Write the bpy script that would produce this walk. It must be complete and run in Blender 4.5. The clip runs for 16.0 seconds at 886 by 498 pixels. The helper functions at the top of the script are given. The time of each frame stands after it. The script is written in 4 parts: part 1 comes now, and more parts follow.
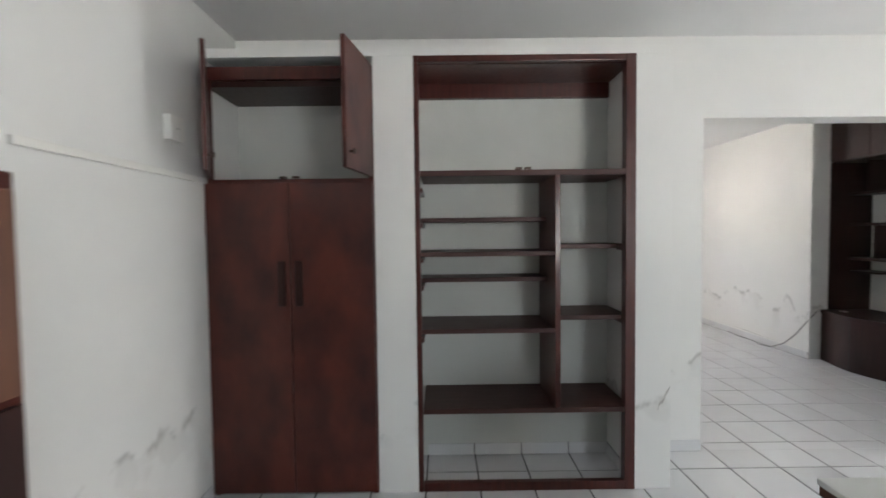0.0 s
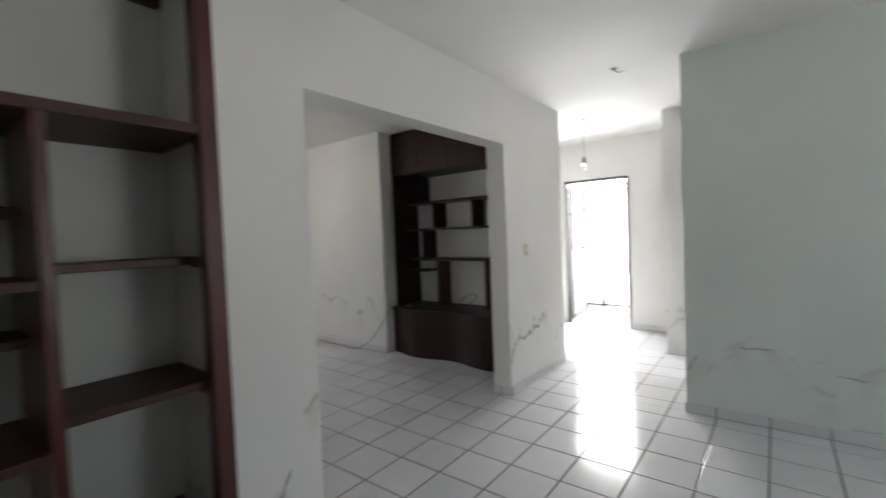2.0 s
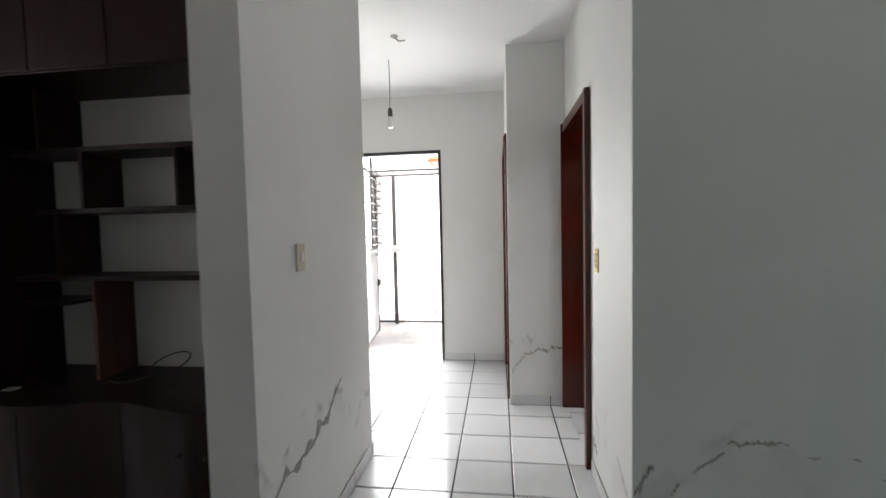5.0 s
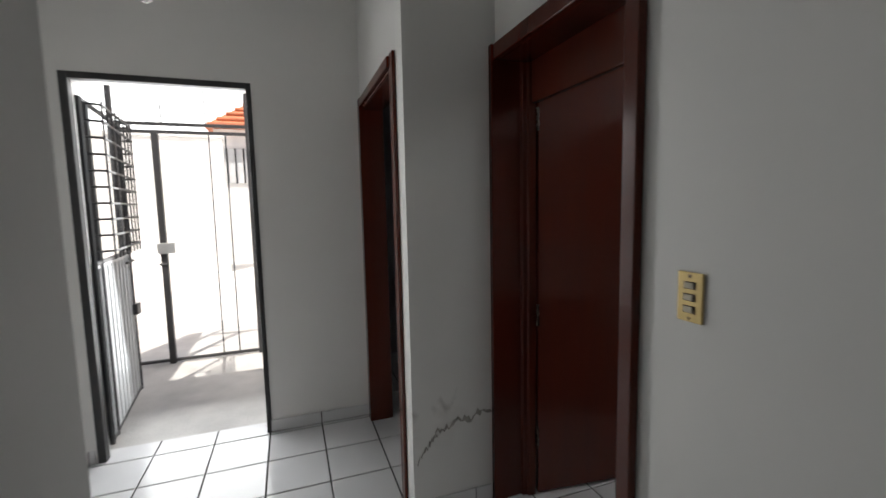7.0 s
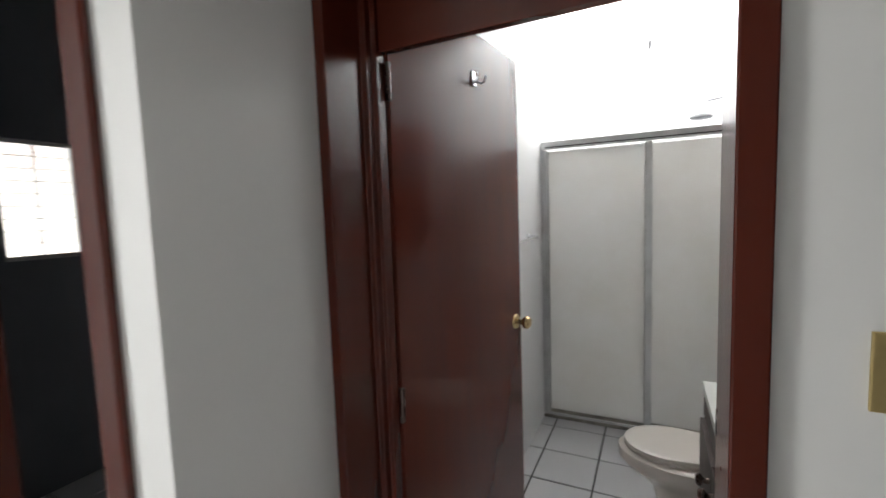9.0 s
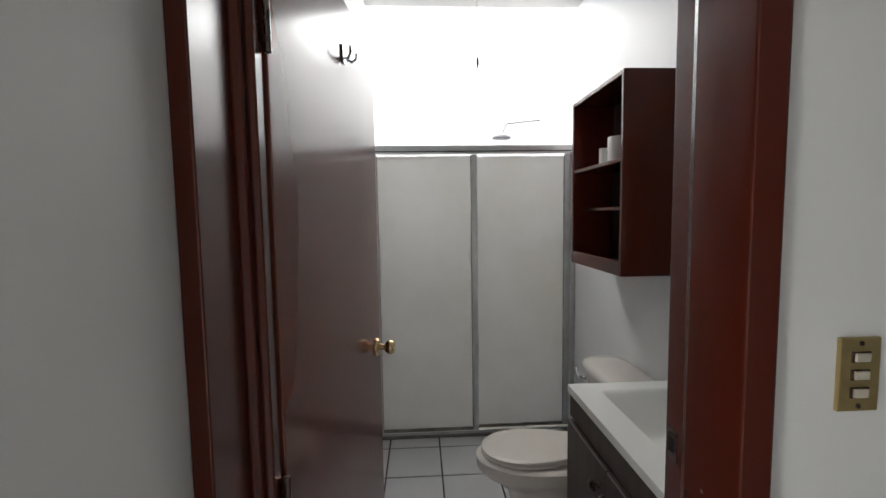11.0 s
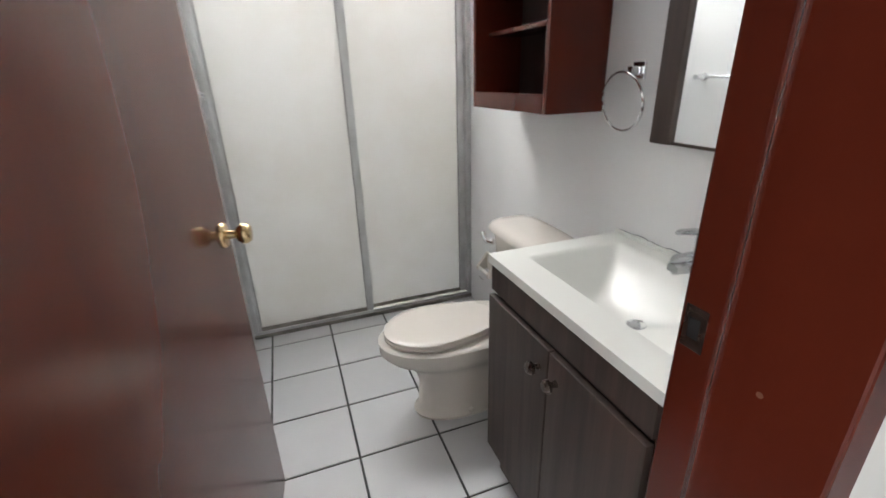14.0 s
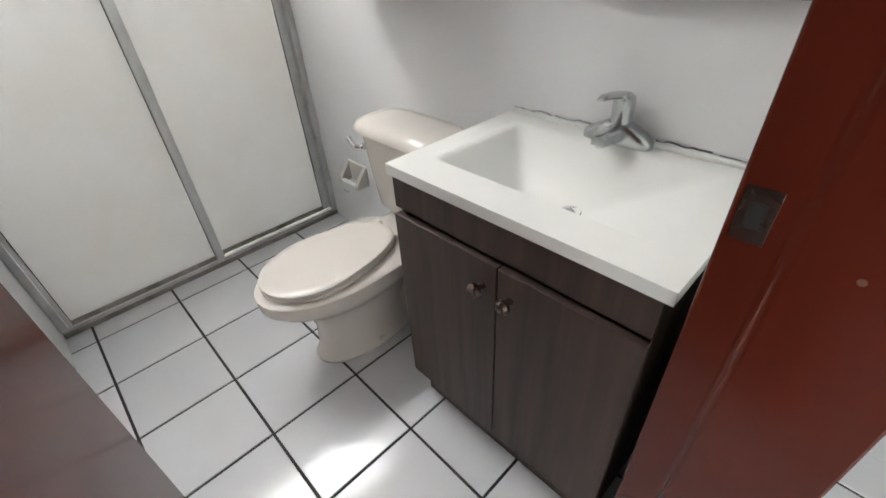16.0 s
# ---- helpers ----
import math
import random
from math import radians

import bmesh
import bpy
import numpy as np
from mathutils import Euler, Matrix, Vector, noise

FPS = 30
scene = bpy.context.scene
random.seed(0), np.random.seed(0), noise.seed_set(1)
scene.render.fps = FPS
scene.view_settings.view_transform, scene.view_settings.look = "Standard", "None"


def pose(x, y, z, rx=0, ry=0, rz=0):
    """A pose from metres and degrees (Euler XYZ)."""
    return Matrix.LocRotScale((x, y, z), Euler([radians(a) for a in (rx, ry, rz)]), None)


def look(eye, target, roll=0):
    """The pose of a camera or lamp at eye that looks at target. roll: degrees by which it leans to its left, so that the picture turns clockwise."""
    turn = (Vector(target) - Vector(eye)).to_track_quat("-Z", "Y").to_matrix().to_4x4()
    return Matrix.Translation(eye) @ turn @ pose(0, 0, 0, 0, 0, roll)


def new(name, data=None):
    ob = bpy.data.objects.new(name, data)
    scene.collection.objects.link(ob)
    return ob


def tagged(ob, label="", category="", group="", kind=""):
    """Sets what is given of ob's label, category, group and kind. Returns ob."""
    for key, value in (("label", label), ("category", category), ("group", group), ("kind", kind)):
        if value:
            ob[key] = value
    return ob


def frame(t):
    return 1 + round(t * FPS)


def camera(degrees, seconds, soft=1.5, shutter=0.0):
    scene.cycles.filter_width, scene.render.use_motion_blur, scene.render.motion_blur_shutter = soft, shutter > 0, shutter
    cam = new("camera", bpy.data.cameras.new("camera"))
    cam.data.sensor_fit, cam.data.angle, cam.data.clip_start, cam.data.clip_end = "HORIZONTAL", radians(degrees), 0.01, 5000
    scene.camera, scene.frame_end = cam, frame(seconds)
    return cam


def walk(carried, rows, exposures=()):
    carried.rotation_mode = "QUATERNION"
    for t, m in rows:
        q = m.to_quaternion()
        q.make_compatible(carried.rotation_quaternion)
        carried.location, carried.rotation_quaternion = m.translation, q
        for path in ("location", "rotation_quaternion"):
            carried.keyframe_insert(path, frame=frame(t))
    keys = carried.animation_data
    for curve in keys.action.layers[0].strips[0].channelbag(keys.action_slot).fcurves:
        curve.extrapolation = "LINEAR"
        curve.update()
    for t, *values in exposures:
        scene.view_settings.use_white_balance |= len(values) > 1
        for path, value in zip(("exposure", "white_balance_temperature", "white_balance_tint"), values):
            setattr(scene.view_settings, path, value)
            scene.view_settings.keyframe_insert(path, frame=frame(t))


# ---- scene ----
cam = camera(91.8, 16.0, shutter=0.5)
PATH = [
    (0, (0.053, -0.407, 1.478), (0.061, 1.592, 1.401), -0.7),
    (0.5, (0.052, -0.151, 1.503), (0.378, 1.822, 1.443), -2.1),
    (1, (0.141, 0.094, 1.47), (0.917, 1.937, 1.415), -2.7),
    (1.5, (0.297, 0.333, 1.482), (1.489, 1.938, 1.439), -2.2),
    (2, (0.466, 0.555, 1.442), (2.045, 1.78, 1.374), -2.3),
    (2.5, (0.69, 0.803, 1.431), (2.512, 1.62, 1.311), -2.7),
    (3, (0.979, 1.0, 1.422), (2.866, 1.654, 1.314), -2.5),
    (3.5, (1.317, 1.19, 1.4), (3.252, 1.681, 1.294), -2.4),
    (4, (1.664, 1.341, 1.377), (3.627, 1.706, 1.262), -2.8),
    (4.2, (1.829, 1.409, 1.373), (3.797, 1.745, 1.26), -2.4),
    (6.3, (3.489, 1.890, 1.418), (5.470, 1.654, 1.272), -0.8),
    (6.5, (3.648, 1.948, 1.434), (5.597, 1.528, 1.267), -1.4),
    (7, (3.991, 2.007, 1.420), (5.867, 1.337, 1.220), -1.2),
    (7.5, (4.328, 2.033, 1.437), (6.138, 1.198, 1.243), -1.4),
    (8, (4.606, 2.055, 1.436), (6.174, 0.825, 1.240), -0.5),
    (8.5, (4.859, 2.033, 1.44), (6.089, 0.47, 1.231), -1.9),
    (9, (5.062, 1.936, 1.445), (5.942, 0.147, 1.276), -2.0),
    (9.5, (5.205, 1.839, 1.46), (5.709, -0.091, 1.303), -1.6),
    (9.7, (5.255, 1.813, 1.46), (5.622, -0.149, 1.324), -1.4),
    (11.8, (5.471, 1.727, 1.434), (5.216, -0.246, 1.221), -1.1),
    (12, (5.48, 1.717, 1.414), (5.18, -0.236, 1.098), -1.1),
    (12.5, (5.508, 1.655, 1.364), (5.128, -0.236, 0.833), -1.3),
    (13, (5.48, 1.529, 1.343), (5.067, -0.34, 0.763), -1.3),
    (13.5, (5.44, 1.401, 1.335), (4.954, -0.432, 0.699), -1.0),
    (14, (5.422, 1.307, 1.317), (4.804, -0.445, 0.576), -1.8),
    (14.5, (5.432, 1.197, 1.308), (4.579, -0.394, 0.447), -3.2),
    (15, (5.444, 1.096, 1.312), (4.376, -0.326, 0.399), -4.1),
    (15.5, (5.444, 1.034, 1.279), (4.321, -0.242, 0.225), -3.8),
    (16, (5.435, 1.009, 1.246), (4.346, -0.188, 0.07), -3.5),
]
walk(cam, [(t, look(eye, target, roll)) for t, eye, target, roll in PATH],
     [(0.0, 3.35), (0.5, 3.15), (1.0, 2.8), (1.5, 2.4), (2.5, 2.35), (3.5, 2.1), (4.2, 2.05), (6.3, 0.65), (7.0, 0.2), (7.5, 0.0), (8.0, 0.15), (8.5, 0.9), (9.0, 1.1),
      (9.7, 0.8), (12.0, 0.9), (12.5, 1.35), (13.0, 1.6), (14.0, 1.95), (16.0, 2.05)])


# ---- light ----
world = bpy.data.worlds.new("world")
scene.world = world
world.use_nodes = True
_wn = world.node_tree.nodes
_sky = _wn.new("ShaderNodeTexSky")
_sky.sky_type, _sky.sun_disc = "NISHITA", False
_sky.dust_density, _sky.ozone_density = 7.0, 0.4
_sky.sun_elevation, _sky.sun_rotation = radians(65), radians(-61)
world.node_tree.links.new(_sky.outputs[0], _wn["Background"].inputs[0])
_wn["Background"].inputs[1].default_value = 0.15

sun = new("sun", bpy.data.lights.new("sun", "SUN"))
sun.data.energy, sun.data.angle, sun.data.color = 5.0, radians(0.6), (1.0, 0.95, 0.88)
sun.matrix_world = look((-3.7, 2.05, 9.07), (0, 0, 0))


def window_light(name, eye, target, sx, sy, watts, color=(0.985, 0.985, 0.975)):
    """Daylight entering at an opening."""
    lamp = new(name, bpy.data.lights.new(name, "AREA"))
    lamp.data.shape, lamp.data.size, lamp.data.size_y = "RECTANGLE", sx, sy
    lamp.data.energy, lamp.data.color = watts, color
    lamp.matrix_world = look(eye, target)
    return lamp


window_light("daylight_front_door", (7.25, 2.65, 1.3), (6, 2.65, 1.0), 0.85, 2.0, 20, (0.965, 0.985, 0.985))
window_light("daylight_living_window", (2.6, -3.97, 1.5), (2.4, 0, 1.1), 1.3, 1.15, 5.4, (0.92, 0.97, 1.0))
window_light("daylight_room_window", (2.2, 6.78, 1.55), (2.2, 5, 1.2), 1.15, 0.95, 0.8, (0.88, 0.96, 1.0))
window_light("daylight_shower_skylight", (5.09, -1.54, 2.83), (5.09, -1.5, 0), 1.25, 1.05, 15, (0.94, 0.98, 1.0))


# ---- materials ----
def mat(name, color, rough=0.6, metal=0.0, spots=None, scale=8.0, mix=0.25, bump=0.0, bump_scale=60.0,
        grain=None, coat=0.0, vary=0.0):
    """A principled surface with broad and fine variation: spots is the second colour, grain stretches the pattern."""
    m = bpy.data.materials.new(name)
    m.use_nodes = True
    nt = m.node_tree
    n, l = nt.nodes, nt.links
    bsdf = n["Principled BSDF"]
    bsdf.inputs["Roughness"].default_value = rough
    bsdf.inputs["Metallic"].default_value = metal
    bsdf.inputs["Coat Weight"].default_value = coat
    bsdf.inputs["Coat Roughness"].default_value = 0.12
    geo = n.new("ShaderNodeNewGeometry")
    mapping = n.new("ShaderNodeMapping")
    mapping.inputs["Scale"].default_value = grain or (1, 1, 1)
    l.new(geo.outputs["Position"], mapping.inputs["Vector"])
    if spots is None:
        spots = tuple(c * 0.75 for c in color)
    broad = n.new("ShaderNodeTexNoise")
    broad.inputs["Scale"].default_value, broad.inputs["Detail"].default_value = scale, 6
    l.new(mapping.outputs[0], broad.inputs["Vector"])
    ramp = n.new("ShaderNodeMapRange")
    ramp.inputs["From Min"].default_value, ramp.inputs["From Max"].default_value = 0.35, 0.72
    ramp.inputs["To Max"].default_value = mix
    l.new(broad.outputs[0], ramp.inputs["Value"])
    blend = n.new("ShaderNodeMix")
    blend.data_type = "RGBA"
    blend.inputs[6].default_value, blend.inputs[7].default_value = (*color, 1), (*spots, 1)
    l.new(ramp.outputs[0], blend.inputs[0])
    out = blend.outputs[2]
    if vary:
        info = n.new("ShaderNodeObjectInfo")
        rng = n.new("ShaderNodeMapRange")
        rng.inputs["To Min"].default_value, rng.inputs["To Max"].default_value = 1 - vary, 1 + vary * 0.3
        l.new(info.outputs["Random"], rng.inputs["Value"])
        hsv = n.new("ShaderNodeHueSaturation")
        l.new(rng.outputs[0], hsv.inputs["Value"])
        l.new(out, hsv.inputs["Color"])
        out = hsv.outputs[0]
    l.new(out, bsdf.inputs["Base Color"])
    fine = n.new("ShaderNodeTexNoise")
    fine.inputs["Scale"].default_value, fine.inputs["Detail"].default_value = bump_scale, 4
    l.new(mapping.outputs[0], fine.inputs["Vector"])
    if bump:
        b = n.new("ShaderNodeBump")
        b.inputs["Strength"].default_value, b.inputs["Distance"].default_value = bump, 0.01
        l.new(fine.outputs[0], b.inputs["Height"])
        l.new(b.outputs[0], bsdf.inputs["Normal"])
    rr = n.new("ShaderNodeMapRange")
    rr.inputs["To Min"].default_value, rr.inputs["To Max"].default_value = max(rough - 0.06, 0.02), min(rough + 0.08, 1)
    l.new(broad.outputs[0], rr.inputs["Value"])
    l.new(rr.outputs[0], bsdf.inputs["Roughness"])
    return m


def wall_paint(name, color, cracks=0.4):
    """Painted plaster with a band of peeling damp between ankle and knee height and thin cracks in it."""
    m = mat(name, color, 0.55, spots=tuple(c * 0.9 for c in color), scale=1.6, mix=0.5, bump=0.12, bump_scale=18)
    nt = m.node_tree
    n, l = nt.nodes, nt.links
    bsdf = n["Principled BSDF"]
    base = bsdf.inputs["Base Color"].links[0].from_socket
    geo = n.new("ShaderNodeNewGeometry")
    sep = n.new("ShaderNodeSeparateXYZ")
    l.new(geo.outputs["Position"], sep.inputs[0])
    wob = n.new("ShaderNodeTexNoise")
    wob.inputs["Scale"].default_value = 2.3
    wob.inputs["Detail"].default_value = 5
    flat = n.new("ShaderNodeMapping")
    flat.inputs["Scale"].default_value = (1, 1, 0.15)
    l.new(geo.outputs["Position"], flat.inputs["Vector"])
    l.new(flat.outputs[0], wob.inputs["Vector"])
    # height of the peeling edge wanders about 0.45 m
    edge = n.new("ShaderNodeMath")
    edge.operation = "MULTIPLY_ADD"
    edge.inputs[1].default_value, edge.inputs[2].default_value = 1.15, -0.10
    l.new(wob.outputs[0], edge.inputs[0])
    diff = n.new("ShaderNodeMath")
    diff.operation = "SUBTRACT"
    l.new(sep.outputs["Z"], diff.inputs[0])
    l.new(edge.outputs[0], diff.inputs[1])
    ab = n.new("ShaderNodeMath")
    ab.operation = "ABSOLUTE"
    l.new(diff.outputs[0], ab.inputs[0])
    line = n.new("ShaderNodeMapRange")
    line.inputs["From Min"].default_value, line.inputs["From Max"].default_value = 0.004, 0.03
    line.inputs["To Min"].default_value, line.inputs["To Max"].default_value = 1.0, 0.0
    l.new(ab.outputs[0], line.inputs["Value"])
    patch = n.new("ShaderNodeTexNoise")
    patch.inputs["Scale"].default_value, patch.inputs["Detail"].default_value = 5.5, 8
    l.new(geo.outputs["Position"], patch.inputs["Vector"])
    gate = n.new("ShaderNodeMapRange")
    gate.inputs["From Min"].default_value, gate.inputs["From Max"].default_value = 0.49, 0.58
    l.new(patch.outputs[0], gate.inputs["Value"])
    f = n.new("ShaderNodeMath")
    f.operation = "MULTIPLY"
    l.new(line.outputs[0], f.inputs[0])
    l.new(gate.outputs[0], f.inputs[1])
    f2 = n.new("ShaderNodeMath")
    f2.operation = "MULTIPLY"
    f2.inputs[1].default_value = cracks
    l.new(f.outputs[0], f2.inputs[0])
    mx = n.new("ShaderNodeMix")
    mx.data_type = "RGBA"
    mx.inputs[7].default_value = (0.16, 0.15, 0.14, 1)
    l.new(f2.outputs[0], mx.inputs[0])
    l.new(base, mx.inputs[6])
    # grimy bloom below the edge
    low = n.new("ShaderNodeMapRange")
    low.inputs["From Min"].default_value, low.inputs["From Max"].default_value = -0.25, 0.0
    low.inputs["To Min"].default_value, low.inputs["To Max"].default_value = 0.0, 1.0
    l.new(diff.outputs[0], low.inputs["Value"])
    below = n.new("ShaderNodeMath")
    below.operation = "LESS_THAN"
    below.inputs[1].default_value = 0.0
    l.new(diff.outputs[0], below.inputs[0])
    g2 = n.new("ShaderNodeMath")
    g2.operation = "MULTIPLY"
    l.new(low.outputs[0], g2.inputs[0])
    l.new(below.outputs[0], g2.inputs[1])
    g3 = n.new("ShaderNodeMath")
    g3.operation = "MULTIPLY"
    l.new(g2.outputs[0], g3.inputs[0])
    l.new(gate.outputs[0], g3.inputs[1])
    g4 = n.new("ShaderNodeMath")
    g4.operation = "MULTIPLY"
    g4.inputs[1].default_value = 0.22
    l.new(g3.outputs[0], g4.inputs[0])
    mx2 = n.new("ShaderNodeMix")
    mx2.data_type = "RGBA"
    mx2.inputs[7].default_value = (0.36, 0.34, 0.31, 1)
    l.new(g4.outputs[0], mx2.inputs[0])
    l.new(mx.outputs[2], mx2.inputs[6])
    l.new(mx2.outputs[2], bsdf.inputs["Base Color"])
    return m


M_WALL = wall_paint("wall_paint", (0.76, 0.755, 0.735))
M_WALL_CLEAN = mat("clean_wall_paint", (0.74, 0.73, 0.715), 0.55, spots=(0.66, 0.65, 0.63), scale=1.6, mix=0.5, bump=0.12, bump_scale=18)
M_WALL_GREEN = wall_paint("wall_paint_green", (0.69, 0.745, 0.71), 0.12)
M_BATHWALL = mat("bath_paint", (0.80, 0.80, 0.80), 0.45, spots=(0.72, 0.72, 0.71), scale=2, mix=0.4, bump=0.08, bump_scale=15)
# Plaster greyed below the piers' tone; some of the closets' shade is in it.
M_CLOSETBACK = mat("shaded_plaster", (0.60, 0.61, 0.58), 0.7, spots=(0.50, 0.51, 0.48), scale=2.2, mix=0.6, bump=0.15, bump_scale=18)
# Dark tone puts the unlit bedroom's gloom into the wall colour.
M_BEDROOM = mat("unlit_bedroom_tone", (0.20, 0.21, 0.23), 0.6, spots=(0.15, 0.155, 0.17), scale=1.6, mix=0.5, bump=0.12, bump_scale=18)
M_CEIL = mat("ceiling_paint", (0.78, 0.77, 0.76), 0.7, spots=(0.66, 0.67, 0.66), scale=1.2, mix=0.5, bump=0.1, bump_scale=20)
M_TILE = mat("floor_tile", (0.72, 0.72, 0.73), 0.13, spots=(0.62, 0.62, 0.63), scale=3, mix=0.5, bump=0.02, bump_scale=12, vary=0.06)
M_GROUT = mat("grout", (0.03, 0.03, 0.03), 0.95, spots=(0.10, 0.10, 0.095), scale=5, mix=0.7, bump=0.3, bump_scale=120)
M_WOOD = mat("varnished_wood", (0.075, 0.016, 0.011), 0.34, spots=(0.038, 0.009, 0.008), scale=5, mix=0.8, bump=0.05,
             bump_scale=30, grain=(9, 9, 0.6), coat=0.25)
M_DOOR = mat("door_wood", (0.125, 0.028, 0.016), 0.17, spots=(0.105, 0.026, 0.018), scale=2.5, mix=0.7, grain=(5, 5, 0.5), coat=0.08)
M_FRAME = mat("door_frame_wood", (0.080, 0.013, 0.0065), 0.2, spots=(0.066, 0.010, 0.005), scale=2.5, mix=0.7, grain=(5, 5, 0.5), coat=0.06)
M_CLOSET = mat("blotchy_closet_wood", (0.092, 0.022, 0.015), 0.36, spots=(0.03, 0.008, 0.007), scale=3.4, mix=1.0, grain=(1.6, 1.6, 1.0), coat=0.05)
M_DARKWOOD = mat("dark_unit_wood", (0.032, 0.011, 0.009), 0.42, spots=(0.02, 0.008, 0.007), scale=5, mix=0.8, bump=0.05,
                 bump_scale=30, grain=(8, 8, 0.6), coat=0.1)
M_ORANGEWOOD = mat("worn_wood", (0.13, 0.05, 0.025), 0.5, spots=(0.07, 0.03, 0.02), scale=5, mix=0.8, grain=(8, 8, 0.6), bump=0.05)
M_SHELF = mat("shelf_wood", (0.062, 0.022, 0.018), 0.45, spots=(0.036, 0.014, 0.012), scale=5, mix=0.8, bump=0.05,
              bump_scale=30, grain=(0.8, 8, 8))
M_VANITY = mat("grey_brown_laminate", (0.072, 0.047, 0.038), 0.45, spots=(0.038, 0.027, 0.024), scale=4, mix=0.9, bump=0.05,
               bump_scale=40, grain=(10, 10, 0.5))
M_PORC = mat("porcelain", (0.74, 0.69, 0.63), 0.2, spots=(0.70, 0.65, 0.59), scale=2, mix=0.3, coat=0.15)
M_SINK = mat("sink_resin", (0.80, 0.80, 0.76), 0.3, spots=(0.76, 0.76, 0.71), scale=3, mix=0.3, coat=0.08)
M_CHROME = mat("chrome", (0.75, 0.76, 0.78), 0.14, 1.0, spots=(0.6, 0.61, 0.63), scale=20, mix=0.4)
M_PEWTER = mat("dull_grey_metal", (0.60, 0.61, 0.62), 0.2, 0.95, spots=(0.44, 0.45, 0.46), scale=24, mix=0.6, bump=0.03)
M_GREYPLASTIC = mat("grey_plastic", (0.16, 0.165, 0.17), 0.45, scale=12, mix=0.3)
M_BRASS = mat("brass", (0.66, 0.49, 0.27), 0.2, 1.0, spots=(0.5, 0.36, 0.19), scale=20, mix=0.4)
M_PLATE = mat("brass_plate", (0.56, 0.43, 0.20), 0.36, 0.8, spots=(0.44, 0.33, 0.14), scale=30, mix=0.5)
M_BRONZE = mat("dark_bronze", (0.13, 0.095, 0.08), 0.26, 0.85, scale=30)
M_ALU = mat("aluminium", (0.62, 0.63, 0.63), 0.35, 0.85, spots=(0.42, 0.42, 0.41), scale=9, mix=0.6, bump=0.04)
M_GRIME = mat("grimy_track", (0.34, 0.32, 0.28), 0.7, spots=(0.12, 0.11, 0.1), scale=14, mix=0.9, bump=0.3)
M_IRON = mat("black_iron", (0.03, 0.032, 0.035), 0.5, 0.2, spots=(0.06, 0.05, 0.045), scale=12, mix=0.5, bump=0.1)
M_SHEET = mat("painted_sheet", (0.62, 0.63, 0.64), 0.4, spots=(0.5, 0.5, 0.5), scale=6, mix=0.5)
M_CONC = mat("patio_concrete", (0.50, 0.49, 0.47), 0.85, spots=(0.33, 0.32, 0.31), scale=3, mix=0.7, bump=0.3, bump_scale=50)
M_GROUND = mat("street_ground", (0.60, 0.59, 0.57), 0.9, spots=(0.5, 0.49, 0.47), scale=1.5, mix=0.7, bump=0.3)
M_HOUSE = mat("house_render", (0.84, 0.83, 0.81), 0.8, spots=(0.66, 0.65, 0.62), scale=0.8, mix=0.5, bump=0.2)
M_ROOF = mat("clay_tile", (0.50, 0.17, 0.08), 0.8, spots=(0.36, 0.12, 0.06), scale=6, mix=0.7, bump=0.2, vary=0.3)
M_PLASTIC = mat("white_plastic", (0.78, 0.77, 0.73), 0.4, scale=10, mix=0.1)
M_IVORY = mat("ivory_switch", (0.55, 0.50, 0.39), 0.35, scale=10, mix=0.1)
M_CABLE = mat("black_cable", (0.03, 0.03, 0.03), 0.5)
M_GREYCABLE = mat("grey_cable", (0.14, 0.135, 0.13), 0.6)
M_DARK = mat("dark_hole", (0.012, 0.01, 0.01), 0.6)
M_GAP = mat("flaked_plaster", (0.42, 0.40, 0.37), 0.9, spots=(0.24, 0.23, 0.21), scale=30, mix=0.8, bump=0.5)
M_TABLE = mat("table_top_white", (0.62, 0.63, 0.6), 0.4, scale=4, mix=0.2)


def acrylic():
    """Frosted shower sheet that lets some light through, with soap stains."""
    m = mat("frosted_acrylic", (0.74, 0.735, 0.72), 0.38, spots=(0.60, 0.56, 0.48), scale=2.6, mix=0.85, bump=0.1, bump_scale=160)
    nt = m.node_tree
    bsdf = nt.nodes["Principled BSDF"]
    tr = nt.nodes.new("ShaderNodeBsdfTranslucent")
    tr.inputs[0].default_value = (0.80, 0.795, 0.78, 1)
    mix = nt.nodes.new("ShaderNodeMixShader")
    mix.inputs[0].default_value = 0.42
    nt.links.new(bsdf.outputs[0], mix.inputs[1])
    nt.links.new(tr.outputs[0], mix.inputs[2])
    nt.links.new(mix.outputs[0], nt.nodes["Material Output"].inputs[0])
    return m


def sky_sheet():
    m = mat("translucent_sheet", (0.8, 0.8, 0.8), 0.5, scale=4, mix=0.1)
    nt = m.node_tree
    tr = nt.nodes.new("ShaderNodeBsdfTranslucent")
    tr.inputs[0].default_value = (0.9, 0.9, 0.9, 1)
    nt.links.new(tr.outputs[0], nt.nodes["Material Output"].inputs[0])
    return m


def glassy(name, color, rough):
    m = mat(name, color, rough, scale=10, mix=0.1)
    m.node_tree.nodes["Principled BSDF"].inputs["Transmission Weight"].default_value = 1.0
    return m


def mirror_mat():
    m = mat("mirror_silver", (0.86, 0.88, 0.88), 0.02, 1.0, spots=(0.84, 0.86, 0.86), scale=3, mix=0.2)
    for link in list(m.node_tree.nodes["Principled BSDF"].inputs["Roughness"].links):
        m.node_tree.links.remove(link)
    m.node_tree.nodes["Principled BSDF"].inputs["Roughness"].default_value = 0.01
    return m


